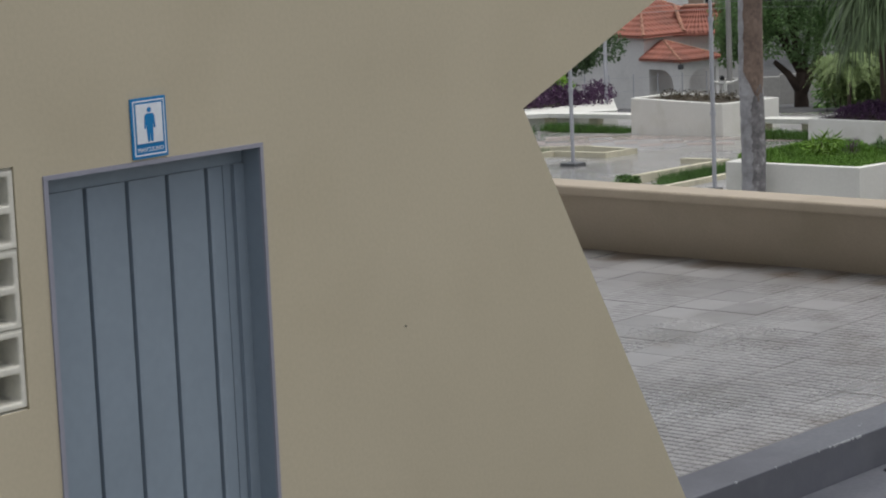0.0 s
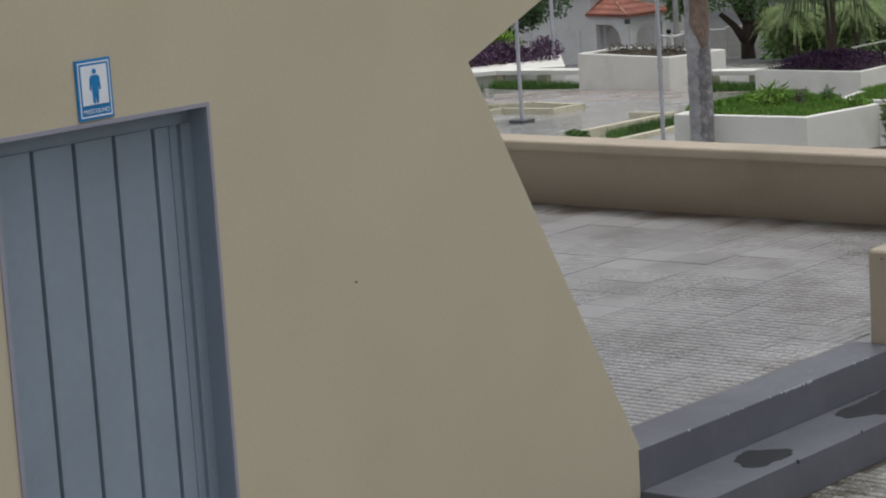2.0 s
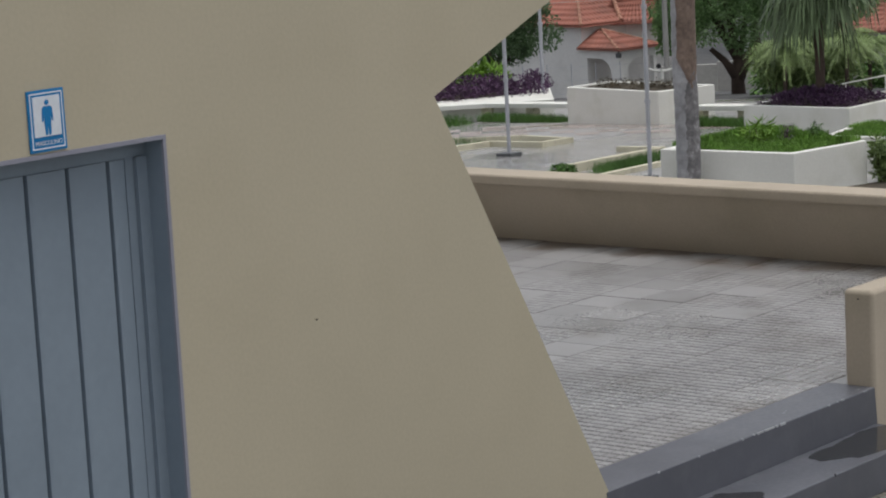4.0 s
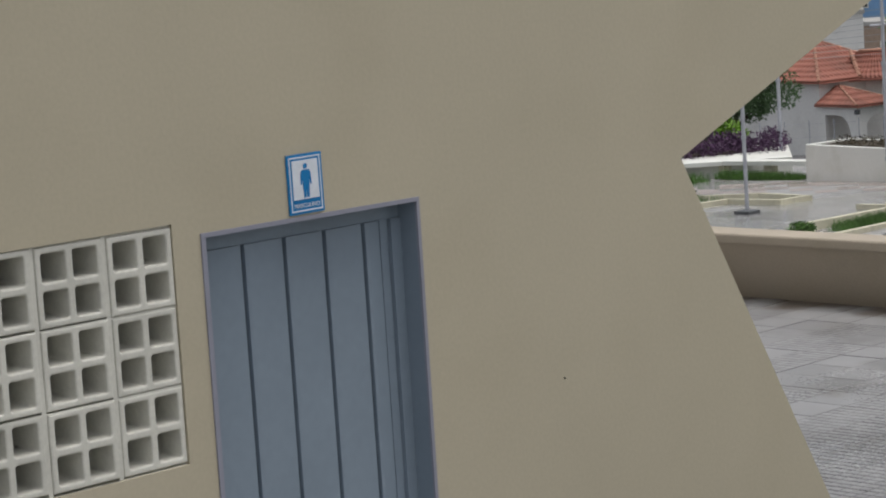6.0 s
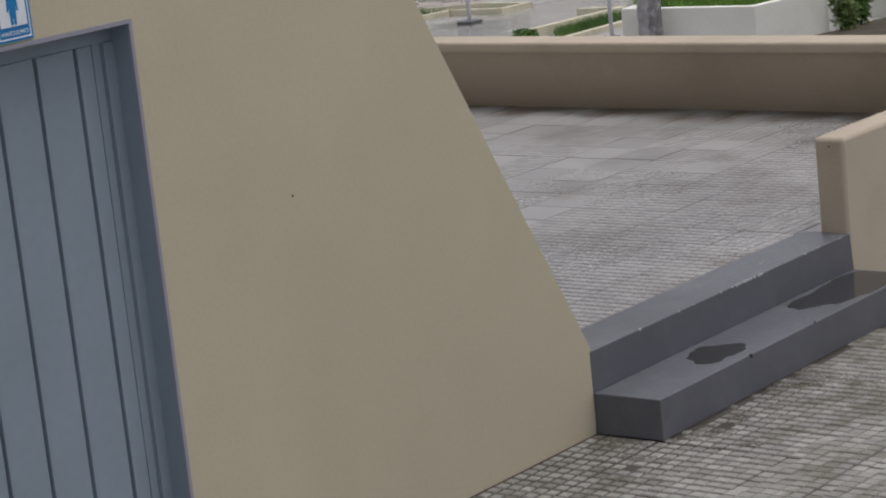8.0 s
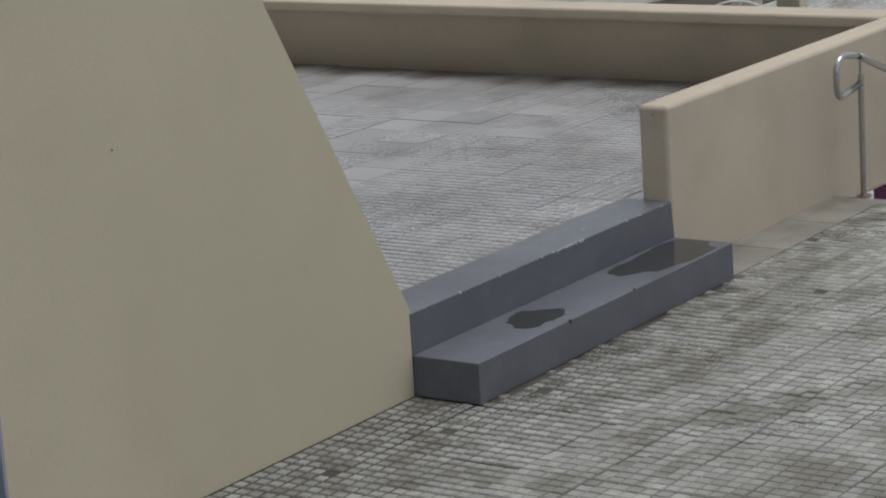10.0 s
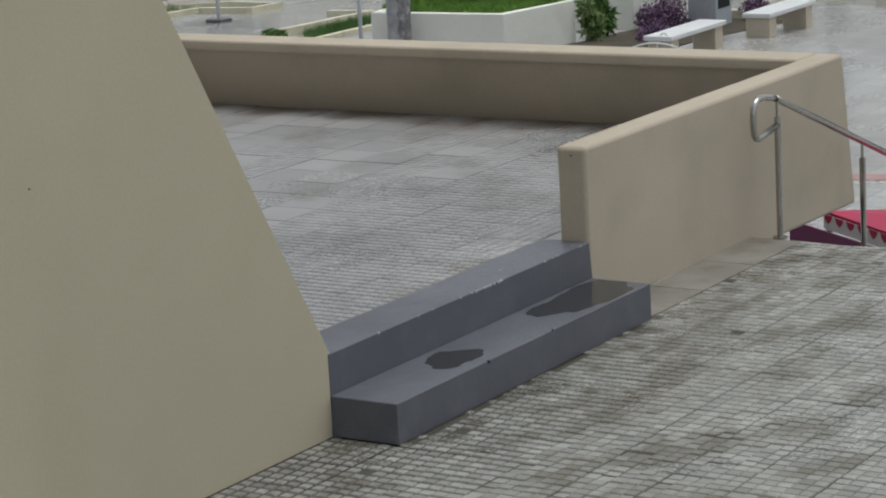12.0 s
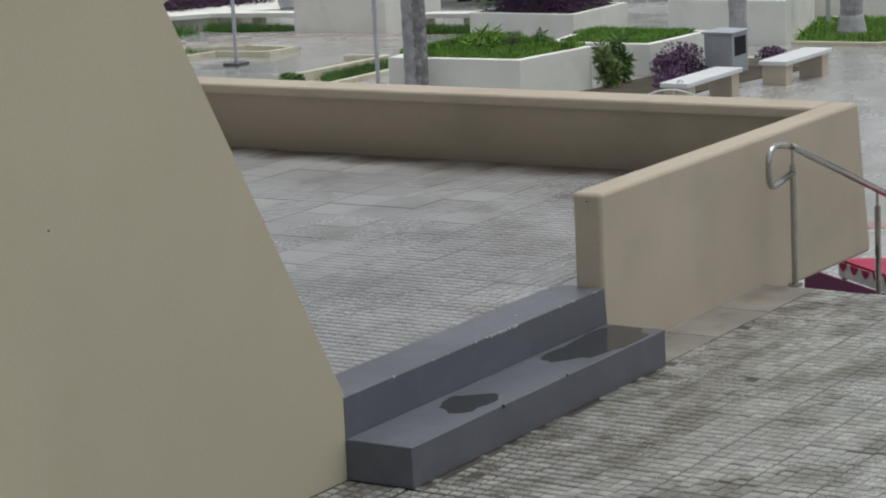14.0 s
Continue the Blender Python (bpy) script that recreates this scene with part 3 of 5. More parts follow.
bm = B()
box(bm, -12, 3.6, 1.2, 9.0, -2.3, -0.52)
part("foundation", bm, CONCRETE, terrace)

PT = 0.835
par = thing("parapet", "low tan parapet with rounded edges beside the steps", "parapet", kind="structure")
bm = B()
plate(bm, [(2.236, 0.0), (4.05, 0.0), (4.052, -0.075), (5.49, -0.1), (5.335, PT), (2.236, PT)], 0.0, 0.165)
bevel(bm, 0.026, 5)
part("front_wall", bm, PARAPET, par, smooth="bevel")
bm = B()
hexa(bm, [(5.33, 0.168, 0.2), (5.48, 0.168, -0.06), (5.48, 9.0, -0.06), (5.33, 9.0, 0.2)], [(5.06, 0.168, PT - 0.002), (5.33, 0.168, PT - 0.002), (5.33, 9.0, PT - 0.002), (5.06, 9.0, PT - 0.002)])
bevel(bm, 0.022, 4)
part("back_wall", bm, PARAPET, par, smooth="bevel")
bm = B()
box(bm, 5.052, 5.336, 0.168, 9.0, PT - 0.075, PT + 0.002)
bevel(bm, 0.02, 4)
part("coping", bm, PARAPET, par, smooth="bevel")
bm = B()
tube(bm, [(2.238, 0.08, 0.79), (2.2335, 0.08, 0.79)], 0.0045, 8)
part("bolt", bm, BLACK, par)

# damp lines where wall and floor meet
bm = B()
for x0, x1, y0, y1, z in ((-1.5, 0.0, -0.005, -0.001, 0.001), (0.0, 2.24, -0.344, -0.34, 0.001)):
    box(bm, x0, x1, y0, y1, -0.01, z)
tagged(part("dirt_edge", bm, DIRT), "dark damp dirt along the wall foot", "dirt", kind="stuff")

# stairs down to the plaza
stairs = thing("stairs", "concrete stairs going down to the plaza", "stairs", kind="structure")
for i in range(13):
    bm = B()
    box(bm, 4.032 + 0.4 * i, 4.43 + 0.4 * i + 0.001, -6.0, -0.02, -2.3, -0.157 * (i + 1))
    part("stair_step", bm, SLAB, stairs)

rail = thing("handrail", "brushed stainless steel handrail with a looped end", "handrail")
RY = -0.17
bm = B()
loop = [(4.06, 0.782), (3.98, 0.8), (3.88, 0.817), (3.83, 0.817), (3.795, 0.803), (3.77, 0.775), (3.762, 0.74), (3.762, 0.67), (3.768, 0.635), (3.785, 0.61), (3.815, 0.602), (3.85, 0.605), (4.06, 0.638)]
tube(bm, [(x, RY, z) for x, z in loop], 0.018, 12)
part("end_loop", bm, STEEL, rail, smooth=True)
bm = B()
tube(bm, [(4.05, RY, 0.784), (4.1, RY, 0.765), (9.2, RY, 0.765 - 5.1 * 0.385)], 0.02, 12)
part("top_rail", bm, STEEL, rail, smooth=True)
for x in (4.06, 5.2, 6.4, 7.6, 8.8):
    zt = 0.765 - (x - 4.1) * 0.385
    zb = 0.0 if x < 4.1 else -0.157 * (int((x - 4.032) / 0.4) + 1)
    bm = B()
    tube(bm, [(x, RY, zb), (x, RY, zt - 0.1)], 0.0185, 12)
    tube(bm, [(x, RY, zt - 0.1), (x, RY, zt - 0.01)], 0.009, 8)
    tube(bm, [(x, RY, zb), (x, RY, zb + 0.012)], 0.042, 12)
    part("post", bm, STEEL, rail, smooth=False)

# market stall below the stairs
stall = thing("market_stall", "magenta canvas stall canopy with a scalloped white valance", "stall")
A, E2 = Vector((6.6, 0.72, -0.44)), Vector((6.474, -0.45, -0.697))
bm = B()
hexa(bm, [A, E2, E2 + Vector((1.4, -0.2, -0.04)), A + Vector((1.4, -0.2, -0.26))], [p + Vector((0, 0, 0.02)) for p in (A, E2, E2 + Vector((1.4, -0.2, -0.04)), A + Vector((1.4, -0.2, -0.26)))])
part("canopy", bm, MAGENTA, stall)
bm = B()
dv = E2 - A
nrm = Vector((-1, 0, 0))
hexa(bm, [A + nrm * 0.004 + Vector((0, 0, -0.1)), E2 + nrm * 0.004 + Vector((0, 0, -0.1)), E2 + nrm * 0.001 + Vector((0, 0, -0.1)), A + nrm * 0.001 + Vector((0, 0, -0.1))],
     [A + nrm * 0.004, E2 + nrm * 0.004, E2 + nrm * 0.001, A + nrm * 0.001])
part("valance", bm, CANVAS, stall, "white valance")
bm = B()
for i in range(14):
    p, q = A + dv * (i / 14), A + dv * ((i + 0.8) / 14)
    m = (p + q) / 2 + Vector((0, 0, -0.06))
    o = nrm * 0.008
    vs = [bm.verts.new(c + o) for c in (p, p.lerp(m, 0.6) + (p - q) * 0.12, m, q.lerp(m, 0.6) + (q - p) * 0.12, q)]
    vb = [bm.verts.new(c.co - nrm * 0.003) for c in vs]
    bm.faces.new(vs)
    bm.faces.new(vb[::-1])
    for k in range(5):
        bm.faces.new((vs[k], vb[k], vb[(k + 1) % 5], vs[(k + 1) % 5]))
part("scallops", bm, MAGENTA, stall, "magenta scalloped trim")
bm = B()
hexa(bm, [A + Vector((0.0, 0.25, -1.75)), E2 + Vector((0.0, 0, -1.5)), E2 + Vector((0.02, 0, -1.5)), A + Vector((0.02, 0.25, -1.75))], [A + Vector((0.0, 0.25, -0.06)), E2 + Vector((0, 0, -0.102)), E2 + Vector((0.02, 0, -0.102)), A + Vector((0.02, 0.25, -0.06))])
part("side_cloth", bm, MAROON, stall, "maroon side cloth")
for p in (A, E2, E2 + Vector((1.35, -0.19, -0.05)), A + Vector((1.35, -0.19, -0.27))):
    bm = B()
    tube(bm, [(p.x + 0.04, p.y - 0.02, -2.2), (p.x + 0.04, p.y - 0.02, p.z - 0.001)], 0.02, 8)
    part("stall_post", bm, GALV, stall)

# ---- plants ----


def leaves(name, centres, radii, count, size, material, parent, rnd, squash=0.75, slim=0.45, label=""):
    """Many small pointed leaves in clumps round the centres."""
    verts, faces = [], []
    for c, r in zip(centres, radii):
        for _ in range(count):
            d = Vector((rnd.gauss(0, 1), rnd.gauss(0, 1), rnd.gauss(0, 1))).normalized()
            p = Vector(c) + Vector((d.x, d.y, d.z * squash)) * r * (0.45 + 0.6 * rnd.random() ** 0.6)
            a = (d + Vector((rnd.gauss(0, 0.6), rnd.gauss(0, 0.6), rnd.gauss(0, 0.6) - 0.3))).normalized()
            q = a.cross(Vector((rnd.gauss(0, 1), rnd.gauss(0, 1), rnd.gauss(0, 1)))).normalized()
            n = a.cross(q)
            k, ln = len(verts), size * rnd.uniform(0.6, 1.3)
            verts += [p, p + a * ln * 0.5 + q * ln * slim * 0.5 + n * ln * 0.1, p + a * ln, p + a * ln * 0.5 - q * ln * slim * 0.5 + n * ln * 0.1]
            faces.append((k, k + 1, k + 2, k + 3))
    return cloud(name, verts, faces, material, parent, label)


def tree(s, w, height, spread, label, material, seed, trunk_h, lean=0.0, leaf=0.28, clumps=70, count=70, trunk_r=0.22, fork=()):
    rnd = random.Random(seed)
    base = at(s, w)
    t = thing("tree", label, "tree", Matrix.Translation(base))
    bm = B()
    tube(bm, [(0, 0, -0.2), (lean * 0.3, 0.05, trunk_h * 0.55), (lean, 0, trunk_h)], [trunk_r * 1.25, trunk_r, trunk_r * 0.8], 9)
    part("trunk", bm, BARK, t, smooth=True)
    for w1, h1, r1 in fork:
        bm = B()
        top = Vector((w1 * UY, -w1 * UX, h1))
        tube(bm, [(0, 0, trunk_h * 0.4), top * 0.5 + Vector((0, 0, trunk_h * 0.3)), top], [trunk_r * 0.9, r1, r1 * 0.7], 9)
        part("limb", bm, BARK, t, smooth=True)
    cs, rs = [], []
    for i in range(clumps):
        a, e = rnd.uniform(0, 6.283), rnd.uniform(-0.75, 1.0)
        rr = spread * (0.35 + 0.6 * rnd.random()) * math.cos(e * 0.9)
        cs.append((lean + rr * math.cos(a), rr * math.sin(a), trunk_h + (height - trunk_h) * (0.45 + 0.5 * e * rnd.uniform(0.7, 1.0))))
        rs.append(spread * rnd.uniform(0.17, 0.3))
    for i in range(6):
        c = cs[i * 7]
        bm = B()
        tube(bm, [(lean, 0, trunk_h * 0.9), (lean + (c[0] - lean) * 0.45, c[1] * 0.45, trunk_h + (c[2] - trunk_h) * 0.35), c], [trunk_r * 0.6, trunk_r * 0.35, 0.03], 7)
        part("limb", bm, BARK, t, smooth=True)
    leaves("crown", cs, rs, count, leaf, material, t, rnd)
    return t


def bush(name, p, size, height, label, material, seed, leaf=0.12, clumps=9, count=60, category="bush", slim=0.45):
    rnd = random.Random(seed)
    b = thing(name, label, category, Matrix.Translation(p))
    cs = [(rnd.uniform(-1, 1) * size * 0.6, rnd.uniform(-1, 1) * size * 0.6, height * rnd.uniform(0.15, 0.75)) for _ in range(clumps)]
    leaves("foliage", cs, [size * rnd.uniform(0.3, 0.5) for _ in cs], count, leaf, material, b, rnd, slim=slim)
    bm = B()
    for c in cs[:4]:
        tube(bm, [(c[0] * 0.2, c[1] * 0.2, -0.03), c], [0.015, 0.006], 5)
    tagged(part("stems", bm, BARK, b), kind="stuff")
    return b


def hedge(label, x0, x1, y0, y1, z, height, material, seed, leaf=0.13, density=9.0, mound=0.0):
    """A low spreading bed of leaves on a planter."""
    rnd = random.Random(seed)
    b = thing("hedge", label, "hedge", pose((x0 + x1) / 2, (y0 + y1) / 2, z))
    n = int((x1 - x0) * (y1 - y0) * density)
    cs, rs = [], []
    for _ in range(n):
        u, v = rnd.uniform(-1, 1), rnd.uniform(-1, 1)
        up = mound * max(0.0, 1 - (u * u + v * v) * 0.9)
        cs.append((u * (x1 - x0) / 2, v * (y1 - y0) / 2, height * rnd.uniform(0.2, 0.6) + up))
        rs.append(0.12 + height * 0.5)
    leaves("foliage", cs, rs, 55, leaf, material, b, rnd)
    bm = B()
    rings = []
    for f, h in ((1.0, 0.0), (0.75, 0.75 * mound * 0.5 + height * 0.3), (0.35, mound * 0.85 + height * 0.3)):
        rings.append([bm.verts.new((f * (x1 - x0) / 2 * math.copysign(abs(math.cos(a)) ** 0.6, math.cos(a)), f * (y1 - y0) / 2 * math.copysign(abs(math.sin(a)) ** 0.6, math.sin(a)), h)) for a in [2 * math.pi * k / 20 for k in range(20)]])
    for a, c in zip(rings, rings[1:]):
        for k in range(20):
            bm.faces.new((a[k], a[(k + 1) % 20], c[(k + 1) % 20], c[k]))
    bm.faces.new(rings[0][::-1])
    bm.faces.new(rings[-1])
    part("soil_mound", bm, SOIL, b)
    return b


def lawn(name, label, outline_boxes, z, seed, blade=0.09, per=420, material=None, slim=0.16):
    """Grass blades over one or more rectangles."""
    rnd = random.Random(seed)
    verts, faces = [], []
    for x0, x1, y0, y1 in outline_boxes:
        for _ in range(int((x1 - x0) * (y1 - y0) * per)):
            p = Vector((rnd.uniform(x0, x1), rnd.uniform(y0, y1), z))
            a, ln = rnd.uniform(0, 6.283), blade * rnd.uniform(0.6, 1.4)
            q = Vector((math.cos(a), math.sin(a), 0)) * ln * slim
            tip = p + Vector((rnd.gauss(0, 0.35) * ln, rnd.gauss(0, 0.35) * ln, ln))
            k = len(verts)
            verts += [p - q, p + q, tip]
            faces.append((k, k + 1, k + 2))
    g = cloud(name, verts, faces, material or GRASS)
    return tagged(g, label, "grass", kind="stuff")


def fan_palm(s, w, z0, trunk_h, crown, label, seed, material=None, fronds=46, droop=1.0, r=0.14, lobes=17):
    rnd = random.Random(seed)
    t = thing("palm_tree", label, "palm tree", Matrix.Translation(at(s, w, z0)))
    bm = B()
    n = 14
    tube(bm, [(0.05 * math.sin(i * 0.4), 0, -0.2 + (trunk_h + 0.2) * i / n) for i in range(n + 1)], [r * (1.25 if i == 0 else 1.0 + 0.06 * (-1) ** i) for i in range(n + 1)], 10)
    part("trunk", bm, BARK, t)
    verts, faces = [], []
    for f in range(fronds):
        az = f * 2.39996 + rnd.uniform(-0.35, 0.35)
        el = 1.3 - 2.25 * (f / fronds) + rnd.uniform(-0.25, 0.25)
        out = Vector((math.cos(az), math.sin(az), 0))
        d = (out * math.cos(el) + Vector((0, 0, math.sin(el)))).normalized()
        roll = rnd.uniform(-0.5, 0.5)
        flat = Vector((-math.sin(az), math.cos(az), 0))
        side = (flat * math.cos(roll) + d.cross(flat) * math.sin(roll)).normalized()
        pet = crown * rnd.uniform(0.35, 0.6)
        root = Vector((0.05, 0, trunk_h - 0.05 + 0.2 * math.sin(el)))
        hub = root + d * pet + Vector((0, 0, -0.1 * pet * droop))
        k = len(verts)
        verts += [root - side * 0.018, root + side * 0.018, hub + side * 0.012, hub - side * 0.012]
        faces.append((k, k + 1, k + 2, k + 3))
        for i in range(lobes):
            fa = (i / (lobes - 1) - 0.5) * 2.9
            dd = (d * math.cos(fa) + side * math.sin(fa)).normalized()
            ln = crown * rnd.uniform(0.45, 0.68) * (1 - 0.2 * abs(fa) / 1.45)
            sd = d.cross(side).cross(dd).normalized()
            wd = ln * 0.038
            bend = rnd.uniform(0.6, 1.4) * droop
            mid = hub + dd * ln * 0.55 + Vector((0, 0, -0.05 * ln * bend))
            q1 = hub + dd * ln * 0.8 + Vector((0, 0, -0.2 * ln * bend))
            tip = hub + dd * ln * 0.9 + Vector((0, 0, -0.48 * ln * bend))
            k = len(verts)
            verts += [hub, mid + sd * wd, mid - sd * wd, q1 + sd * wd * 0.7, q1 - sd * wd * 0.7, tip]
            faces += [(k, k + 1, k + 2), (k + 1, k + 3, k + 4, k + 2), (k + 3, k + 5, k + 4)]
    cloud("crown", verts, faces, material or PALMLEAF, t)
    return t


def feather_palm(p, height, crown, label, seed, material, fronds=16, r=0.1):
    rnd = random.Random(seed)
    t = thing("palm_tree", label, "palm tree", Matrix.Translation(p))
    bm = B()
    tube(bm, [(0, 0, -0.1), (0.03, 0, height)], [r * 1.2, r], 9)
    part("trunk", bm, BARK, t)
    verts, faces = [], []
    for f in range(fronds):
        az = f * 2.39996
        el = rnd.uniform(0.25, 1.2)
        o = Vector((math.cos(az), math.sin(az), 0))
        side = Vector((-math.sin(az), math.cos(az), 0))
        pts = []
        for i in range(25):
            u = i / 24
            pts.append(Vector((0.03, 0, height)) + o * crown * u * math.cos(el * (1 - 0.5 * u)) + Vector((0, 0, crown * (math.sin(el) * u - 0.95 * u * u))))
        for i in range(1, 25):
            ln = crown * 0.3 * math.sin(math.pi * min(0.95, 0.15 + i / 25)) * rnd.uniform(0.7, 1.2)
            for sg in (-1, 1):
                k = len(verts)
                d = (pts[i] - pts[i - 1]).normalized()
                tip = pts[i] + side * sg * ln * 0.75 + d * ln * 0.45 + Vector((0, 0, -0.4 * ln))
                verts += [pts[i - 1].lerp(pts[i], 0.35), pts[i], tip]
                faces.append((k, k + 1, k + 2))
    cloud("crown", verts, faces, material, t)
    return t


# ---- the plaza ----


def planter(label, x0, x1, y0, y1, h, t=0.12, material=None, corners=None, top=None):
    """A planter box: four walls and the soil in it."""
    z = level((x0 + x1) / 2, (y0 + y1) / 2)
    if top is not None:
        z = top - h
    p = thing("planter", label, "planter", pose(0, 0, 0))
    zb = min(level(x, y) for x in (x0, x1) for y in (y0, y1)) - 0.15
    bm = B()
    base = corners or ((x0, y0), (x1, y0), (x1, y1), (x0, y1))
    sides = ((1, 1), (-1, 1), (-1, -1), (1, -1))
    loops = [[bm.verts.new((x + d * a, y + d * c, zz)) for (x, y), (a, c) in zip(base, sides)] for d, zz in ((0, zb), (0, z + h), (t, z + h), (t, zb))]
    for a, c in zip(loops, loops[1:] + loops[:1]):
        for k in range(4):
            bm.faces.new((a[k], a[(k + 1) % 4], c[(k + 1) % 4], c[k]))
    bevel(bm, 0.015, 3)
    part("wall", bm, material or WHITE, p, smooth="bevel")
    bm = B()
    q = [(x + (t + 0.002) * a, y + (t + 0.002) * c) for (x, y), (a, c) in zip(base, sides)]
    hexa(bm, [(*v, zb) for v in q], [(*v, z + h - 0.04) for v in q])
    part("soil", bm, SOIL, p)
    return z + h


zA = planter("low white planter filled with bright green grass", 22.8, 24.6, 12.95, 15.5, 0.66, corners=((22.9, 13.2), (24.57, 12.93), (25.6, 15.6), (22.78, 15.5)), top=-1.59)
lawn("lawn", "bright green grass in the white planter", [(23.04, 24.5, 13.25, 15.38), (24.5, 24.75, 13.6, 15.4), (24.75, 25.0, 14.2, 15.4)], zA - 0.045, 5, 0.06, 3600)
lawn("grass_tuft", "long grass hanging over the rim of the white planter", [(24.35, 24.62, 13.05, 13.9), (24.6, 25.1, 13.9, 15.3), (25.0, 25.5, 14.7, 15.5), (23.2, 25.5, 15.3, 15.55)], zA - 0.01, 15, 0.08, 3600)
zE = planter("white planter with trimmed grass behind the bench", 26.6, 28.6, 12.9, 16.5, 0.55, corners=((26.62, 13.03), (28.5, 12.88), (28.75, 15.3), (26.6, 14.9)), top=-1.82)
lawn("lawn", "trimmed grass in the white planter", [(26.76, 28.45, 13.17, 14.8), (27.6, 28.5, 14.8, 15.1)], zE - 0.03, 6, 0.07, 3600)
bm = B()
ring = [(21.2, 11.3), (24.3, 10.95), (27.9, 10.85), (28.45, 12.84), (26.6, 12.98), (24.6, 12.88), (22.95, 13.1), (21.2, 13.1)]
lower_ring, upper_ring = [bm.verts.new((x, y, -2.8)) for x, y in ring], [bm.verts.new((x, y, level(x, y) + 0.02)) for x, y in ring]
bm.faces.new(lower_ring[::-1])
bmesh.ops.triangulate(bm, faces=[bm.faces.new(upper_ring)])
for k in range(8):
    bm.faces.new((lower_ring[k], lower_ring[(k + 1) % 8], upper_ring[(k + 1) % 8], upper_ring[k]))
tagged(part("flower_bed", bm, SOIL), "brown soil bed between the planters", "flower bed", kind="structure")
bm = B()
hexa(bm, [(27.93, 10.75, -2.6), (28.07, 10.75, -2.6), (28.6, 12.8, -2.6), (28.46, 12.8, -2.6)], [(27.93, 10.75, -2.2), (28.07, 10.75, -2.2), (28.6, 12.8, -2.25), (28.46, 12.8, -2.25)])
tagged(part("bed_kerb", bm, CREAM), "low cream kerb along the soil bed", "kerb", kind="structure")
for i, (x, y, sz, h) in enumerate(((24.74, 12.83, 0.11, 0.86), (24.82, 12.74, 0.08, 0.5), (25.4, 12.93, 0.1, 0.95), (25.44, 12.87, 0.08, 0.6))):
    bush("bush", (x, y, level(x, y) + 0.01), sz, h, "leafy green shrub growing in the soil bed", (PALELEAF, LEAF)[i // 2], 20 + i, 0.16, 12, 28, slim=0.2)
for i, (x, y, sz, h) in enumerate(((26.75, 12.45, 0.42, 0.52), (26.35, 12.55, 0.3, 0.4), (27.95, 11.5, 0.22, 0.35), (25.7, 12.2, 0.3, 0.14), (24.9, 11.7, 0.35, 0.12))):
    bush("bush", (x, y, level(x, y) + 0.01), sz, h, "dark purple leafed shrub in the soil bed", PURPLELIGHT, 30 + i, 0.06, 22, 90)
for i, (x, y, h) in enumerate(((24.25, 14.68, 0.3), (24.45, 14.28, 0.34), (24.55, 13.85, 0.36), (24.05, 14.4, 0.12))):
    bush("bush", (x, y, zA - 0.03), (0.2, 0.14, 0.08, 0.12)[i], h, ("light green fern in the planter", "thin grey upright plant in the planter", "dark green upright plant in the planter", "light green fern in the planter")[i], (LIMELEAF, PURPLELIGHT, LEAF, LIMELEAF)[i], 40 + i, (0.2, 0.06, 0.1, 0.14)[i], (7, 9, 7, 5)[i], (24, 22, 24, 20)[i], slim=0.14)


def bench(x0, x1, y0, y1, label):
    z = level((x0 + x1) / 2, (y0 + y1) / 2)
    b = thing("bench", label, "bench", group="plaza benches")
    bm = B()
    box(bm, x0, x1, y0, y1, z + 0.33, z + 0.4)
    bevel(bm, 0.012)
    part("seat", bm, BENCHTOP, b, "pale stone seat slab")
    for a in ((x0 + 0.06, x0 + 0.3), (x1 - 0.3, x1 - 0.06)):
        bm = B()
        box(bm, *a, y0 + 0.04, y1 - 0.04, z - 0.1, z + 0.33)
        part("leg", bm, BENCHLEG, b)


bench(22.55, 24.3, 10.22, 10.67, "pale stone bench on two beige legs")
bench(25.2, 26.85, 9.95, 10.42, "pale stone bench on two beige legs")
bench(31.72, 33.5, 10.62, 11.12, "pale stone bench beside the grass bed")

bin_ = thing("litter_bin", "grey metal litter bin with a side opening", "bin", pose(27.2, 11.95, level(27.2, 11.95)))
bm = B()
box(bm, -0.28, 0.28, -0.24, 0.26, 0.0, 0.66)
bevel(bm, 0.01)
part("body", bm, BINGREY, bin_)
bm = B()
box(bm, -0.31, 0.31, -0.27, 0.29, 0.66, 0.69)
part("lid", bm, BINGREY, bin_)
# No hole is cut: a black panel paints the shade of the opening.
bm = B()
box(bm, -0.2, 0.2, -0.246, -0.236, 0.3, 0.6)
part("opening", bm, BLACK, bin_, "black panel standing in for the shaded opening")
bm = B()
box(bm, -0.286, -0.276, -0.15, 0.12, 0.1, 0.6)
part("side_panel", bm, GALV, bin_)

hoop = thing("bicycle_rack", "thin white bent tube rack beside the bench", "rack")
for (a, c, h) in ((at(34.0, 5.75), at(33.7, 6.9), 0.34), (at(34.1, 6.4), at(34.0, 6.65), 0.44)):
    bm = B()
    n = 12
    tube(bm, [a.lerp(c, i / n) + Vector((0, 0, h * math.sin(math.pi * i / n) ** 0.6)) for i in range(n + 1)], 0.013, 7)
    part("tube", bm, BENCHTOP, hoop)

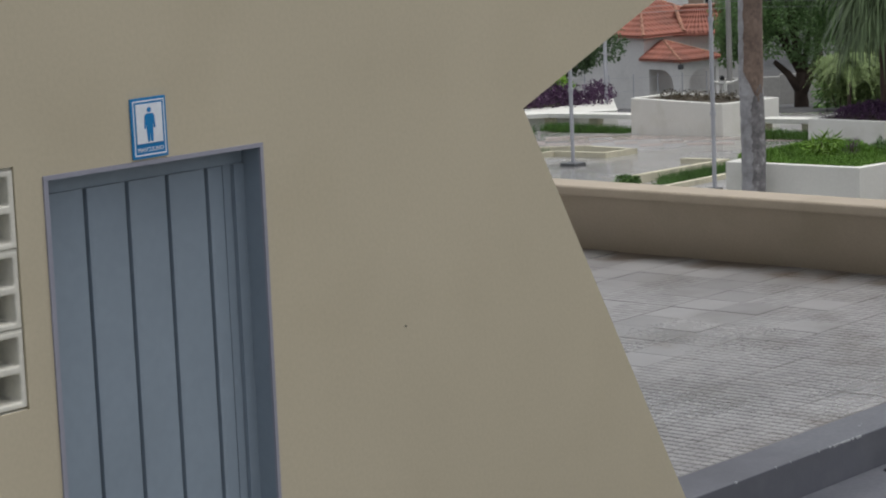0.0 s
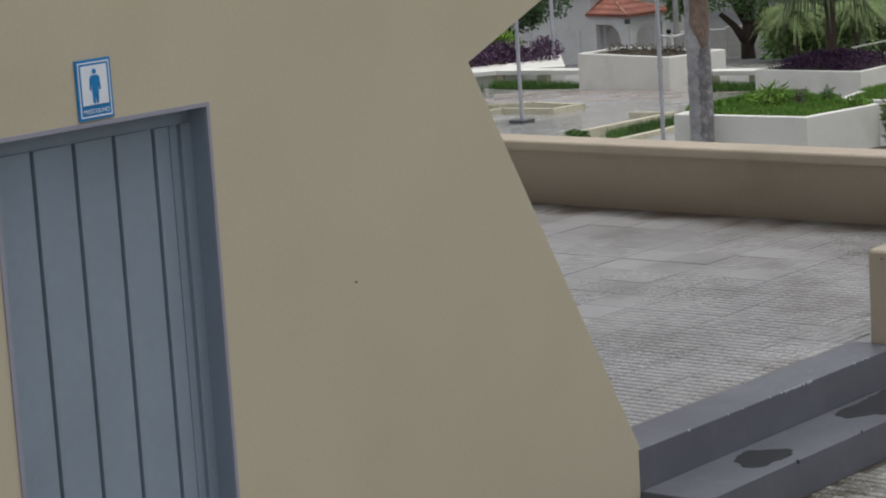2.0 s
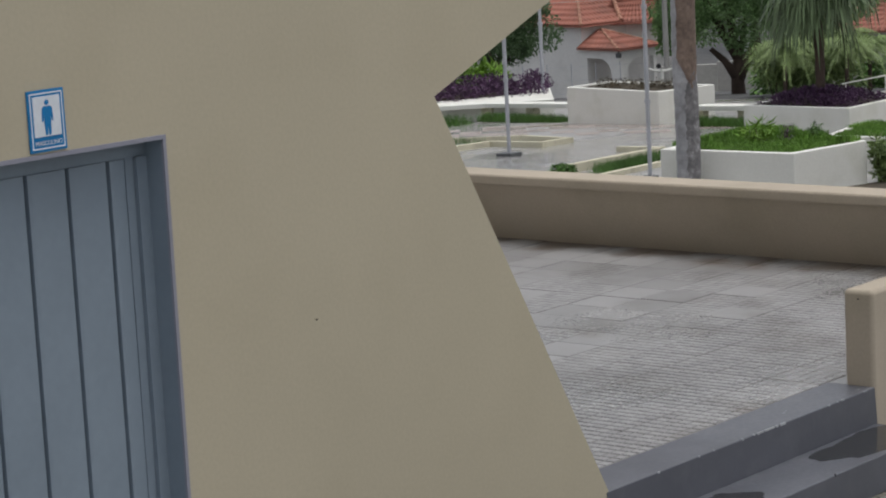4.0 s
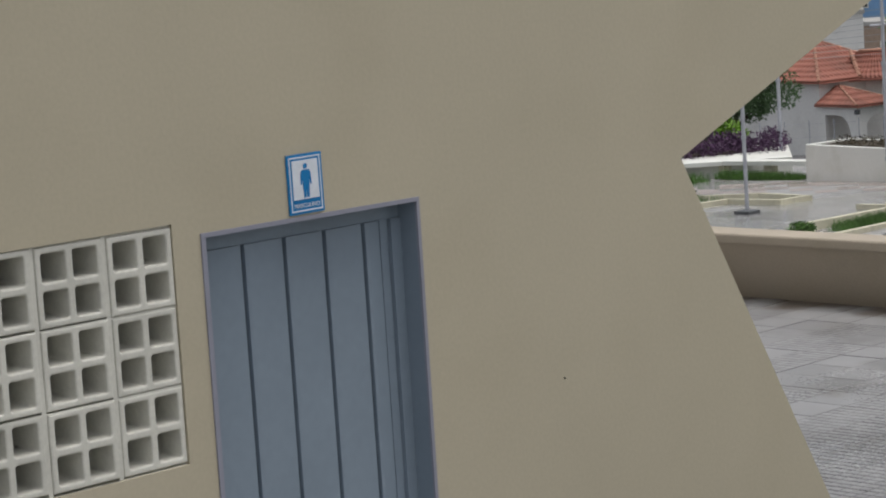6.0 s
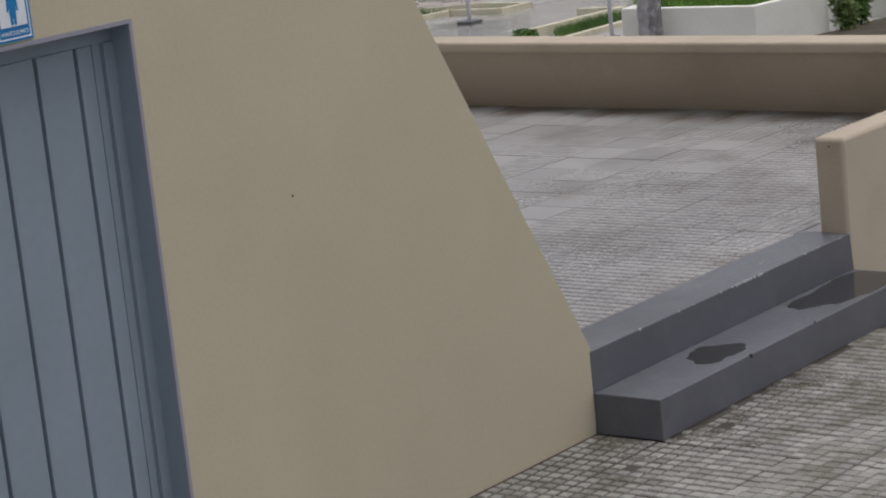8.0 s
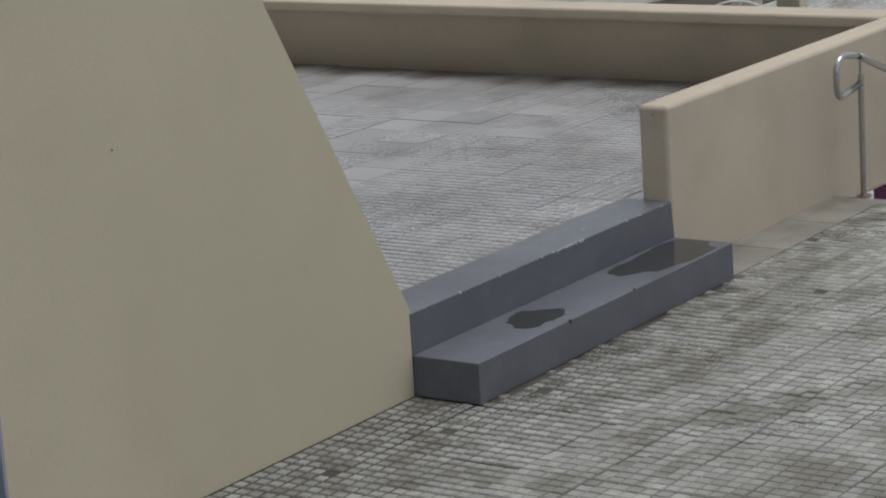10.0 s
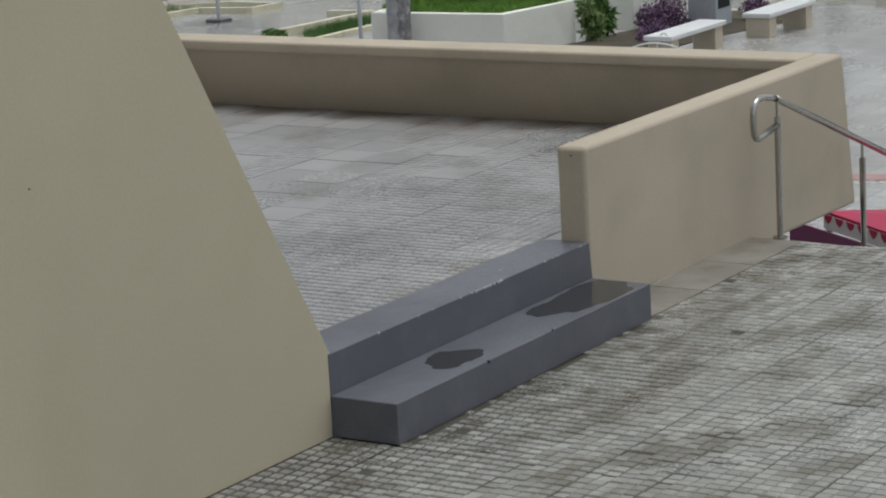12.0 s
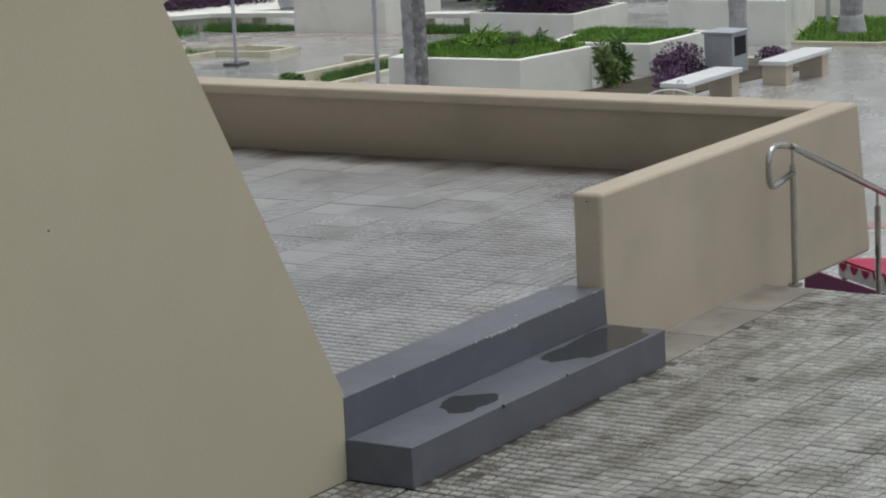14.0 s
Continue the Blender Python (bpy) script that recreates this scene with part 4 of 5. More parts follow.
zF = planter("long white planter wall with grass on top", 32.4, 38.0, 13.4, 19.0, 0.8, corners=((32.5, 13.43), (38.75, 15.75), (38.0, 18.0), (32.42, 15.8)), top=-1.78)
lawn("lawn", "grass on the long white planter", [(32.7, 34.2, 14.3, 15.5), (34.2, 37.5, 15.2, 16.6)], zF - 0.05, 7, 0.07, 900)
bm = B()
bed = [(32.42, 13.3), (31.86, 11.38), (32.3, 11.2), (33.6, 11.15), (37.6, 12.7), (38.8, 15.65)]
rim = [[bm.verts.new((x + (35 - x) * d, y + (13.2 - y) * d, level(x, y) + h)) for x, y in bed] for d, h in ((0, -0.2), (0, 0.07), (0.035, 0.07), (0.04, -0.2))]
for a, c in zip(rim, rim[1:]):
    for k in range(6):
        bm.faces.new((a[k], a[(k + 1) % 6], c[(k + 1) % 6], c[k]))
tagged(part("kerb", bm, CREAM), "cream painted kerb round a grass bed", "kerb", kind="structure")
bm = B()
f = bm.faces.new([bm.verts.new((x + (35 - x) * 0.03, y + (13.2 - y) * 0.03, level(x, y) + 0.04)) for x, y in bed])
tagged(part("bed_soil", bm, SOIL), "soil of the grass bed round a tree", "flower bed", kind="structure")
rb_ = random.Random(18)
verts, faces = [], []
for _ in range(16000):
    x, y = rb_.uniform(32.0, 38.2), rb_.uniform(11.3, 15.9)
    if all((c[0] - a[0]) * (y - a[1]) - (c[1] - a[1]) * (x - a[0]) > 0.12 for a, c in zip(bed, bed[1:] + bed[:1])):
        p, a, ln = Vector((x, y, level(x, y) + 0.035)), rb_.uniform(0, 6.283), rb_.uniform(0.05, 0.12)
        q, k = Vector((math.cos(a), math.sin(a), 0)) * ln * 0.14, len(verts)
        verts += [p - q, p + q, p + Vector((rb_.gauss(0, 0.4) * ln, rb_.gauss(0, 0.4) * ln, ln))]
        faces.append((k, k + 1, k + 2))
tagged(cloud("lawn", verts, faces, GRASS), "green grass in the kerbed bed", "grass", kind="stuff")
planter("low white planter behind the grass bed", 38.9, 41.5, 13.2, 16.2, 0.5)

# a faded red band and a red painted line in the plaza paving
bm = B()
rb_ = random.Random(27)
for i in range(5):
    for k in range(14):
        if rb_.random() < (0.35 if i in (0, 4) else 0.7):
            s0, w0 = 51.2 + i * 0.8 + 0.12 * k, 4.9 - k * 0.5
            hexa(bm, [at(a, b, -0.03) for a, b in ((s0, w0), (s0, w0 + 0.492), (s0 + 0.79, w0 + 0.492), (s0 + 0.79, w0))], [at(a, b, 0.005) for a, b in ((s0, w0), (s0, w0 + 0.492), (s0 + 0.79, w0 + 0.492), (s0 + 0.79, w0))])
tagged(part("paving_band", bm, PINKPAVE), "band of faded red paving on the plaza", "paving", kind="structure")
bm = B()
hexa(bm, [(15.6, 4.9, -2.3), (16.3, 2.2, -2.3), (16.6, 2.3, -2.3), (15.9, 5.0, -2.3)], [(15.6, 4.9, -2.195), (16.3, 2.2, -2.195), (16.6, 2.3, -2.195), (15.9, 5.0, -2.195)])
tagged(part("paving_line", bm, REDLINE), "worn red painted line across the paving", "paving", kind="structure")

# palm trunks and poles
def palm_post(p, r, h, label, seed=1):
    rnd = random.Random(seed)
    t = thing("dead_palm", label, "palm trunk", Matrix.Translation(p))
    n = int(h / 0.07)
    zs = [-0.15 + (h + 0.15) * i / n for i in range(n + 1)]
    bm = B()
    tube(bm, [(0.012 * math.sin(z * 2.1), 0, z) for z in zs], [r * (1 + 0.035 * rnd.uniform(-1, 1) + (0.12 * max(0, 1 - z / 0.4) if z < 0.4 else 0)) for z in zs], 14)
    part("trunk_section", bm, PALMBARK, t)
    return t


trunk = palm_post(at(36.7, 3.0), 0.178, 6.5, "weathered grey palm trunk, stripped to brown wood above", 3)


def trunk_shell(r, lo, hi, seed, taper):
    """A ragged patch that wraps part of the trunk: lo and hi are angles from the side that faces the stairs."""
    rnd = random.Random(seed)
    bm = B()
    rows, n = [], 60
    for k in range(n + 1):
        u = k / n
        z = taper[0] + (taper[1] - taper[0]) * u
        nib = min(1.0, u * taper[3]) * (min(1.0, (1 - u) * 6) if taper[2] else 1.0)
        mid = lo + (hi - lo) * 0.55
        a0 = mid + (lo - mid) * nib + 0.1 * rnd.uniform(-1, 1) * nib
        a1 = mid + (hi - mid) * nib + 0.1 * rnd.uniform(-1, 1) * nib
        ring = []
        for m in range(11):
            a = a0 + (a1 - a0) * m / 10
            rr = r * (1 + 0.015 * rnd.uniform(-1, 1))
            ring.append(bm.verts.new((rr * (-UX * math.cos(a) + UY * math.sin(a)) + 0.012 * math.sin(z * 2.1), rr * (-UY * math.cos(a) - UX * math.sin(a)), z)))
        rows.append(ring)
    for a, c in zip(rows, rows[1:]):
        for m in range(10):
            bm.faces.new((a[m], a[m + 1], c[m + 1], c[m]))
    return bm


part("stripped_bark", trunk_shell(0.187, -0.68, 1.5, 5, (1.62, 6.4, False, 11)), DEADWOOD, trunk, "stripped brown wood")
part("bark_scar", trunk_shell(0.186, -0.15, 1.35, 6, (-0.1, 1.95, True, 30)), SCAR, trunk, "dark grey ringed scar")
bm = B()
tube(bm, [(-0.2 * UX + 0.075 * UY, -0.2 * UY - 0.075 * UX, 3.49), (-0.1 * UX + 0.04 * UY, -0.1 * UY - 0.04 * UX, 3.5)], 0.062, 12)
tube(bm, [(-0.205 * UX + 0.05 * UY, -0.205 * UY - 0.05 * UX, 3.52), (-0.1 * UX + 0.03 * UY, -0.1 * UY - 0.03 * UX, 3.52)], 0.045, 10)
part("knot_hole", bm, BLACK, trunk)
palm_post(at(41.2, 8.92), 0.155, 6.0, "grey palm trunk behind the litter bin", 4)
thick = palm_post(Vector((34.2, 12.9, level(34.2, 12.9))), 0.21, 6.0, "thick grey palm trunk in a grass bed", 6)
bm = B()
tube(bm, [(0, 0, -0.05), (0, 0, 0.12), (0.01, 0, 0.3), (0, 0, 0.42)], [0.33, 0.28, 0.24, 0.212], 14)
part("root_flare", bm, PALMBARK, thick, "swollen root flare", smooth=True)


def flagpole(p, h, r, label, plate_size=0.34, arm=None):
    t = thing("pole", label, "pole", Matrix.Translation(p), group="plaza poles")
    bm = B()
    tube(bm, [(0, 0, -0.05), (0, 0, h * 0.4), (0, 0, h * 0.41), (0, 0, h)], [r, r, r * 0.8, r * 0.75], 12)
    part("shaft", bm, GALV, t, smooth=False)
    bm = B()
    box(bm, -plate_size / 2, plate_size / 2, -plate_size / 2, plate_size / 2, -0.05, 0.07)
    bevel(bm, 0.01)
    part("base_plate", bm, DARKMETAL, t, "dark square base")
    for z in (h * 0.18, h * 0.4):
        bm = B()
        tube(bm, [(0, 0, z), (0, 0, z + 0.06)], r * 1.35, 12)
        part("collar", bm, GALV, t)
    if arm:
        bm = B()
        tube(bm, [(-UY * 0.2, UX * 0.2, arm), (UY * 0.3, -UX * 0.3, arm + 0.02)], 0.02, 7)
        part("cross_arm", bm, GALV, t)
    return t


flagpole(at(46.85, 0.41), 8.0, 0.038, "slim galvanised flagpole on a square base", 0.36)
flagpole(at(39.9, 2.635), 7.0, 0.036, "tall galvanised pole with a small cross arm", 0.2, 3.45)
flagpole(at(62.0, -1.22), 5.0, 0.048, "slim galvanised flagpole behind the ledge", 0.3)
flagpole(at(61.0, 1.45), 5.5, 0.048, "slim galvanised flagpole beside the hedge", 0.3)
flagpole(Vector((36.9, 14.6, level(36.9, 14.6))), 6.0, 0.05, "slim galvanised pole beside the palm bed", 0.3)

WATER = mat("rain_water", (0.3, 0.3, 0.3), 0.1, 0.1, 1.0, 6.0, 1.0)
WATER.node_tree.nodes["Bump"].inputs["Distance"].default_value = 0.03
for i, (sx, wx, rs_, rw) in enumerate(((44.6, -0.1, 1.5, 1.0), (43.4, 0.9, 0.8, 0.6), (47.0, -0.6, 0.9, 0.5))):
    bm = B()
    rnd = random.Random(300 + i)
    ph = [rnd.uniform(0, 6.28) for _ in range(4)]
    vs = []
    for k in range(72):
        a = 2 * math.pi * k / 72
        r = 1 + 0.25 * math.sin(2 * a + ph[0]) + 0.2 * math.sin(3 * a + ph[1]) + 0.14 * math.sin(7 * a + ph[2]) + 0.1 * math.sin(11 * a + ph[3])
        vs.append(bm.verts.new(at(sx + rs_ * r * math.sin(a), wx + rw * r * math.cos(a), 0.004 + i * 0.001)))
    bm.faces.new(vs)
    bmesh.ops.triangulate(bm, faces=list(bm.faces))
    tagged(part("puddle", bm, WATER), "shallow rain puddle on the wet paving", "puddle")

# low kerbs in the paving
def kerb_run(label, pts, h=0.17, t=0.22):
    k = thing("low_kerb", label, "kerb")
    for (a, c) in zip(pts, pts[1:]):
        a, c = Vector(a), Vector(c)
        d = (c - a).normalized() * t / 2
        q = Vector((-d.y, d.x))
        lo = [(*(p), level(p.x, p.y) - 0.12) for p in (a - d + q, a - d - q, c + d - q, c + d + q)]
        hi = [(*(p), level(p.x, p.y) + h) for p in (a - d + q, a - d - q, c + d - q, c + d + q)]
        bm = B()
        hexa(bm, lo, hi)
        part("kerb_stone", bm, CREAM, k)
    return k


kerb_run("low cream kerb round an empty plant bed", [(28.6, 25.2), (30.85, 25.32), (30.7, 23.88), (31.75, 23.98), (32.3, 25.6), (31.5, 26.9)], 0.11, 0.15)
kerb_run("low cream kerb beside a grass strip", [(25.5, 19.4), (29.2, 19.95)], 0.15, 0.15)
kerb_run("low cream kerb beside a grass strip", [(24.6, 18.07), (27.1, 18.5)], 0.08, 0.15)
kerb_run("low cream kerb on the wet paving", [(29.85, 21.3), (29.8, 20.4)], 0.1, 0.15)
lawn("grass_strip", "ragged grass strip inside the kerb", [(25.6, 27.3, 18.62, 19.0), (26.2, 28.6, 18.9, 19.35)], level(27.0, 18.9) + 0.01, 9, 0.13, 1900, LEAF, 0.045)
bush("bush", tuple(at(41.5, 1.25)), 0.24, 0.16, "small leafy plant at the kerb end", LEAF, 51, 0.07, 12, 60)
lawn("grass_strip", "thin weeds along the kerb", [(29.2, 31.0, 25.5, 26.2)], level(30, 25.6) + 0.02, 10, 0.14, 300, LEAF, 0.045)

# far planters
zB = planter("tall white planter with a low brown hedge", 36.6, 38.1, 24.7, 27.85, 0.81, corners=((36.45, 25.0), (38.1, 24.6), (38.3, 27.7), (36.9, 27.85)))
hedge("low brown and green hedge on the white planter", 37.05, 38.0, 25.2, 27.5, zB - 0.05, 0.1, mat("brown_leaf", (0.07, 0.055, 0.03), 0.7, 0.3, 2.0, 12, 0.0, island=0.5), 61, 0.06, 14)
zD = planter("white planter with a mound of purple plants", 33.9, 36.1, 18.7, 21.15, 0.6)
hedge("mound of dark purple plants round a palm", 34.2, 35.9, 18.95, 20.9, zD - 0.05, 0.1, PURPLE, 62, 0.06, 60, 0.2)
fan_palm(49.6, 6.75, 0.55, 3.0, 1.42, "green fan palm growing from purple plants", 71, fronds=54, droop=1.6, r=0.1, lobes=26)


def ledge(label, pts, h=0.42):
    """A long bench-like ledge with upright supports."""
    g = thing("ledge", label, "bench", group="plaza benches")
    for a, c in zip(pts, pts[1:]):
        a, c = Vector(a), Vector(c)
        d = (c - a).normalized()
        q = Vector((-d.y, d.x)) * 0.25
        za, zc = level(a.x, a.y), level(c.x, c.y)
        bm = B()
        hexa(bm, [(*(a - q), za + h - 0.1), (*(c - q), zc + h - 0.1), (*(c + q), zc + h - 0.1), (*(a + q), za + h - 0.1)], [(*(a - q), za + h), (*(c - q), zc + h), (*(c + q), zc + h), (*(a + q), za + h)])
        part("seat", bm, WHITE, g)
        for u in (0.02, 0.5, 0.98):
            p = a.lerp(c, u)
            bm = B()
            box(bm, p.x - 0.12, p.x + 0.12, p.y - 0.12, p.y + 0.12, level(p.x, p.y) - 0.1, level(p.x, p.y) + h - 0.1)
            part("leg", bm, CREAM, g)


ledge("long white stone ledge in front of a hedge", [(35.6, 33.4), (38.2, 31.2), (37.8, 28.2)])
ledge("long white stone ledge between the planters", [(36.7, 24.1), (36.5, 21.6)])
lawn("grass_strip", "green grass in front of the ledge", [(37.2, 37.7, 28.3, 30.8)], level(37.45, 29.5), 11, 0.17, 2400, LEAF, 0.045)
lawn("grass_strip", "green grass in front of the ledge", [(35.85, 36.4, 21.6, 24.1)], level(36.1, 23), 12, 0.17, 2400, LEAF, 0.045)
lawn("grass_strip", "weeds in front of the ledge", [(36.0, 36.9, 30.6, 32.6)], level(36.5, 31.5), 13, 0.22, 600, LEAF, 0.045)

wall_l = thing("planter", "white planter wall below a long purple hedge", "planter", turned(60.0, 0.1))
bm = B()
hexa(bm, [(-4, 0, -0.3), (1.55, -1.2, -0.2), (1.55, 3, -0.3), (-4, 3, -0.3)], [(-4, 0, 0.3), (1.55, -1.2, 0.5), (1.55, 3, 0.45), (-4, 3, 0.3)])
part("side_wall", bm, WHITE, wall_l)
hl = thing("hedge", "long hedge of dark purple shrubs", "hedge", turned(61.5, 0.1, 0.42))
rr = random.Random(81)
leaves("foliage", [(rr.uniform(-3.8, 1.35), rr.uniform(-0.9, 0.9), rr.uniform(0.05, 0.4)) for _ in range(90)], [0.3] * 90, 120, 0.1, PURPLE, hl, rr)
bm = B()
box(bm, -3.9, 1.3, -0.5, 0.9, -0.4, 0.1)
part("soil_mound", bm, SOIL, hl)
for i, (w, h) in enumerate(((-0.45, 0.85), (0.1, 0.95), (0.35, 0.7))):
    bush("bush", tuple(at(63.2, w, 0.4)), 0.55, h, "bright lime green shrub behind the purple hedge", LIMELEAF, 90 + i, 0.26, 10, 45, slim=0.3)

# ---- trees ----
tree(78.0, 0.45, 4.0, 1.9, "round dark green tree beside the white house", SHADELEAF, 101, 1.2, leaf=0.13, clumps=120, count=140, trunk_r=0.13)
tree(77.0, 7.97, 7.6, 2.6, "broad dark green tree with a forked trunk", DARKLEAF, 102, 1.1, leaf=0.12, clumps=250, count=250, trunk_r=0.2, fork=((-0.85, 1.45, 0.11), (0.6, 1.6, 0.16)))
tree(92.0, 12.7, 6.6, 2.6, "broad dark green tree behind the palm", DARKLEAF, 103, 2.0, leaf=0.15, clumps=100, count=170, trunk_r=0.25)
tree(106.0, 8.5, 5.6, 1.2, "dark green tree beside the porch", DARKLEAF, 104, 1.6, leaf=0.25, clumps=70, count=90, trunk_r=0.15)
for i, (s, w, h, c) in enumerate(((63.0, 7.7, 1.2, 1.2), (64.5, 8.6, 1.5, 1.3), (62.5, 9.2, 1.2, 1.2), (65.0, 9.6, 1.4, 1.2), (64.5, 10.1, 1.2, 1.1))):
    feather_palm(at(s, w), h, c, "pale green clumping palm with drooping fronds", 110 + i, PALELEAF, 44, 0.05)
for i, (s, w, h, z) in enumerate(((63.5, 7.5, 1.5, 0.6), (64.0, 8.0, 1.8, 0.7), (64.0, 8.4, 1.9, 0.8), (63.5, 9.2, 1.7, 0.7))):
    bush("bush", tuple(at(s, w)), z, h, "pale green weeping shrub behind the planter", PALELEAF, 115 + i, 0.34, 14, 80, slim=0.12)
feather_palm(at(66, 12.4), 1.5, 1.4, "grey green palm beside the street", 120, GREYLEAF, 40)
feather_palm(at(67, 11.7), 1.0, 1.1, "grey green palm beside the street", 121, GREYLEAF, 36)
bush("bush", tuple(at(67.5, 12.0)), 0.9, 1.4, "grey green fine leaved shrub beside the street", GREYLEAF, 122, 0.3, 16, 90, slim=0.14)
bush("bush", tuple(at(67.0, 13.0)), 0.9, 1.5, "grey green fine leaved shrub beside the street", GREYLEAF, 123, 0.3, 16, 90, slim=0.14)
for i, (s, w, h) in enumerate(((70, 11.0, 0.9), (71, 12.0, 0.9), (69, 9.5, 0.9), (68, 8.0, 0.8))):
    bush("bush", tuple(at(s, w)), 0.9, h, "dark green roadside shrub", LEAF, 130 + i, 0.2, 12, 60)

# ---- the white house ----


def hip_roof(bm, x0, x1, y0, y1, z, rise, over=0.0, t=0.12):
    half = (y1 - y0) / 2
    r0, r1 = x0 + half * 0.9, x1 - half * 0.9
    if r0 > r1:
        r0 = r1 = (x0 + x1) / 2
    ym = (y0 + y1) / 2
    low = [bm.verts.new(p) for p in ((x0, y0, z - t), (x1, y0, z - t), (x1, y1, z - t), (x0, y1, z - t))]
    eav = [bm.verts.new(p) for p in ((x0, y0, z), (x1, y0, z), (x1, y1, z), (x0, y1, z))]
    a, c = bm.verts.new((r0, ym, z + rise)), bm.verts.new((r1 + 0.001, ym, z + rise))
    bm.faces.new(low[::-1])
    for i in range(4):
        bm.faces.new((low[i], low[(i + 1) % 4], eav[(i + 1) % 4], eav[i]))
    bm.faces.new((eav[0], eav[1], c, a))
    bm.faces.new((eav[2], eav[3], a, c))
    bm.faces.new((eav[1], eav[2], c))
    bm.faces.new((eav[3], eav[0], a))
    return (r0, ym, z + rise), (r1, ym, z + rise), [(x0, y0, z), (x1, y0, z), (x1, y1, z), (x0, y1, z)]


def ridge(parent, p, q, r=0.1):
    """Overlapping cap tiles along a ridge."""
    p, q = Vector(p), Vector(q)
    n = max(2, int((q - p).length / 0.38))
    bm = B()
    for i in range(n):
        a, c = p.lerp(q, i / n), p.lerp(q, (i + 1.1) / n)
        tube(bm, [a, c], [r * 1.15, r * 0.9], 7)
    tagged(part("ridge_tiles", bm, CAP, parent, "weathered ridge tiles"), kind="stuff")


def tile_rolls(parent, corners, n):
    """Raised rolls of clay tile running up one slope: eave a-b, top c-d."""
    a, b, c, d = (Vector(p) for p in corners)
    verts, faces = [], []
    for i in range(n):
        u0, u1, u2 = (i + 0.1) / n, (i + 0.45) / n, (i + 0.8) / n
        rise = Vector((0, -0.03, 0.055))
        k = len(verts)
        for u, up in ((u0, 0), (u1, 1), (u2, 0)):
            verts += [a.lerp(b, u) + rise * up, d.lerp(c, u) + rise * up]
        faces += [(k, k + 2, k + 3, k + 1), (k + 2, k + 4, k + 5, k + 3)]
    tagged(cloud("tile_roll", verts, faces, ROOF, parent), kind="stuff")


def slope_rolls(parent, a, b, top, n, m):
    """Raised rolls of clay tile on a three-cornered slope: eave a-b, all running straight up it."""
    a, b, top = Vector(a), Vector(b), Vector(top)
    e = (b - a).normalized()
    ua = (top - a).dot(e) / (b - a).length
    up = top - (a + (b - a) * ua)
    nrm = e.cross(up).normalized() * 0.05
    side = e * 0.07
    verts, faces = [], []
    for i in range(n):
        u = (i + 0.5) / n
        p = a.lerp(b, u)
        q = p + up * min(u / ua, (1 - u) / (1 - ua)) * 0.98
        k = len(verts)
        for o in (-side, nrm, side):
            verts += [p + o, q + o]
        faces += [(k, k + 2, k + 3, k + 1), (k + 2, k + 4, k + 5, k + 3)]
    ob = tagged(cloud("tile_roll", verts, faces, ROOF, parent), kind="stuff")
    ob.matrix_basis = m


house = thing("house", "white plastered house with red clay tile roofs and an arched porch", "house", turned(107.0, 4.0, 0, 0))
# the main block stands with a corner to the plaza
HM = pose(0.34, 0.9, 0, 0, 0, 42)


def house_part(name, bm, material, label=""):
    ob = part(name, bm, material, house, label)
    ob.matrix_basis = HM
    return ob


bm = B()
box(bm, 0.35, 5.65, 0.35, 6.25, -1.2, 3.0)
house_part("wall", bm, PLASTER)
bm = B()
box(bm, 1.902, 5.2, 3.3, 6.4, -1.2, 2.9)
part("wall", bm, PLASTER, house)
bm = B()
ra, rb, ev = hip_roof(bm, 0.0, 6.0, 0.0, 6.6, 3.08, 1.6)
house_part("roof", bm, ROOF, "red clay tile roof")
peak = ((ra[0] + rb[0]) / 2, ra[1], ra[2])
for p in ev[:2] + ev[3:]:
    bm = B()
    n = 11
    p, q = Vector(p), Vector(peak)
    for i in range(n):
        tube(bm, [p.lerp(q, i / n), p.lerp(q, (i + 1.1) / n)], [0.085, 0.065], 7)
    tagged(house_part("ridge_tiles", bm, CAP, "weathered ridge tiles"), kind="stuff")
slope_rolls(house, ev[0], ev[1], peak, 24, HM)
slope_rolls(house, ev[3], ev[0], peak, 26, HM)
bm = B()
ra, rb, ev = hip_roof(bm, 0.6, 5.6, 2.6, 6.4, 3.0, 1.08)
part("roof", bm, ROOF, house, "red clay tile roof")
ridge(house, (2.3, 4.5, 4.08), rb)
ridge(house, ev[1], rb)
ridge(house, (2.2, 2.66, 3.08), (1.95, 4.3, 4.1))
tile_rolls(house, [ev[0], ev[1], rb, ra], 25)


def arch_wall(x0, x1, z0, z1, arches, y0, y1):
    bm = B()
    cuts = [x0]
    for a, c, sp, top, way in arches:
        plate(bm, [(cuts[-1], z0), (a, z0), (a, z1), (cuts[-1], z1)], y0, y1)
        n = 16
        pts = [(a + (c - a) * i / n, sp + (top - sp) * math.sqrt(max(0.0, 1 - max(0.0, ((i / n if way > 0 else 1 - i / n) - 0.5) / 0.5) ** 2))) for i in range(n + 1)]
        for p, q in zip(pts, pts[1:]):
            plate(bm, [p, q, (q[0], z1), (p[0], z1)], y0, y1)
        cuts.append(c)
    plate(bm, [(cuts[-1], z0), (x1, z0), (x1, z1), (cuts[-1], z1)], y0, y1)
    return bm


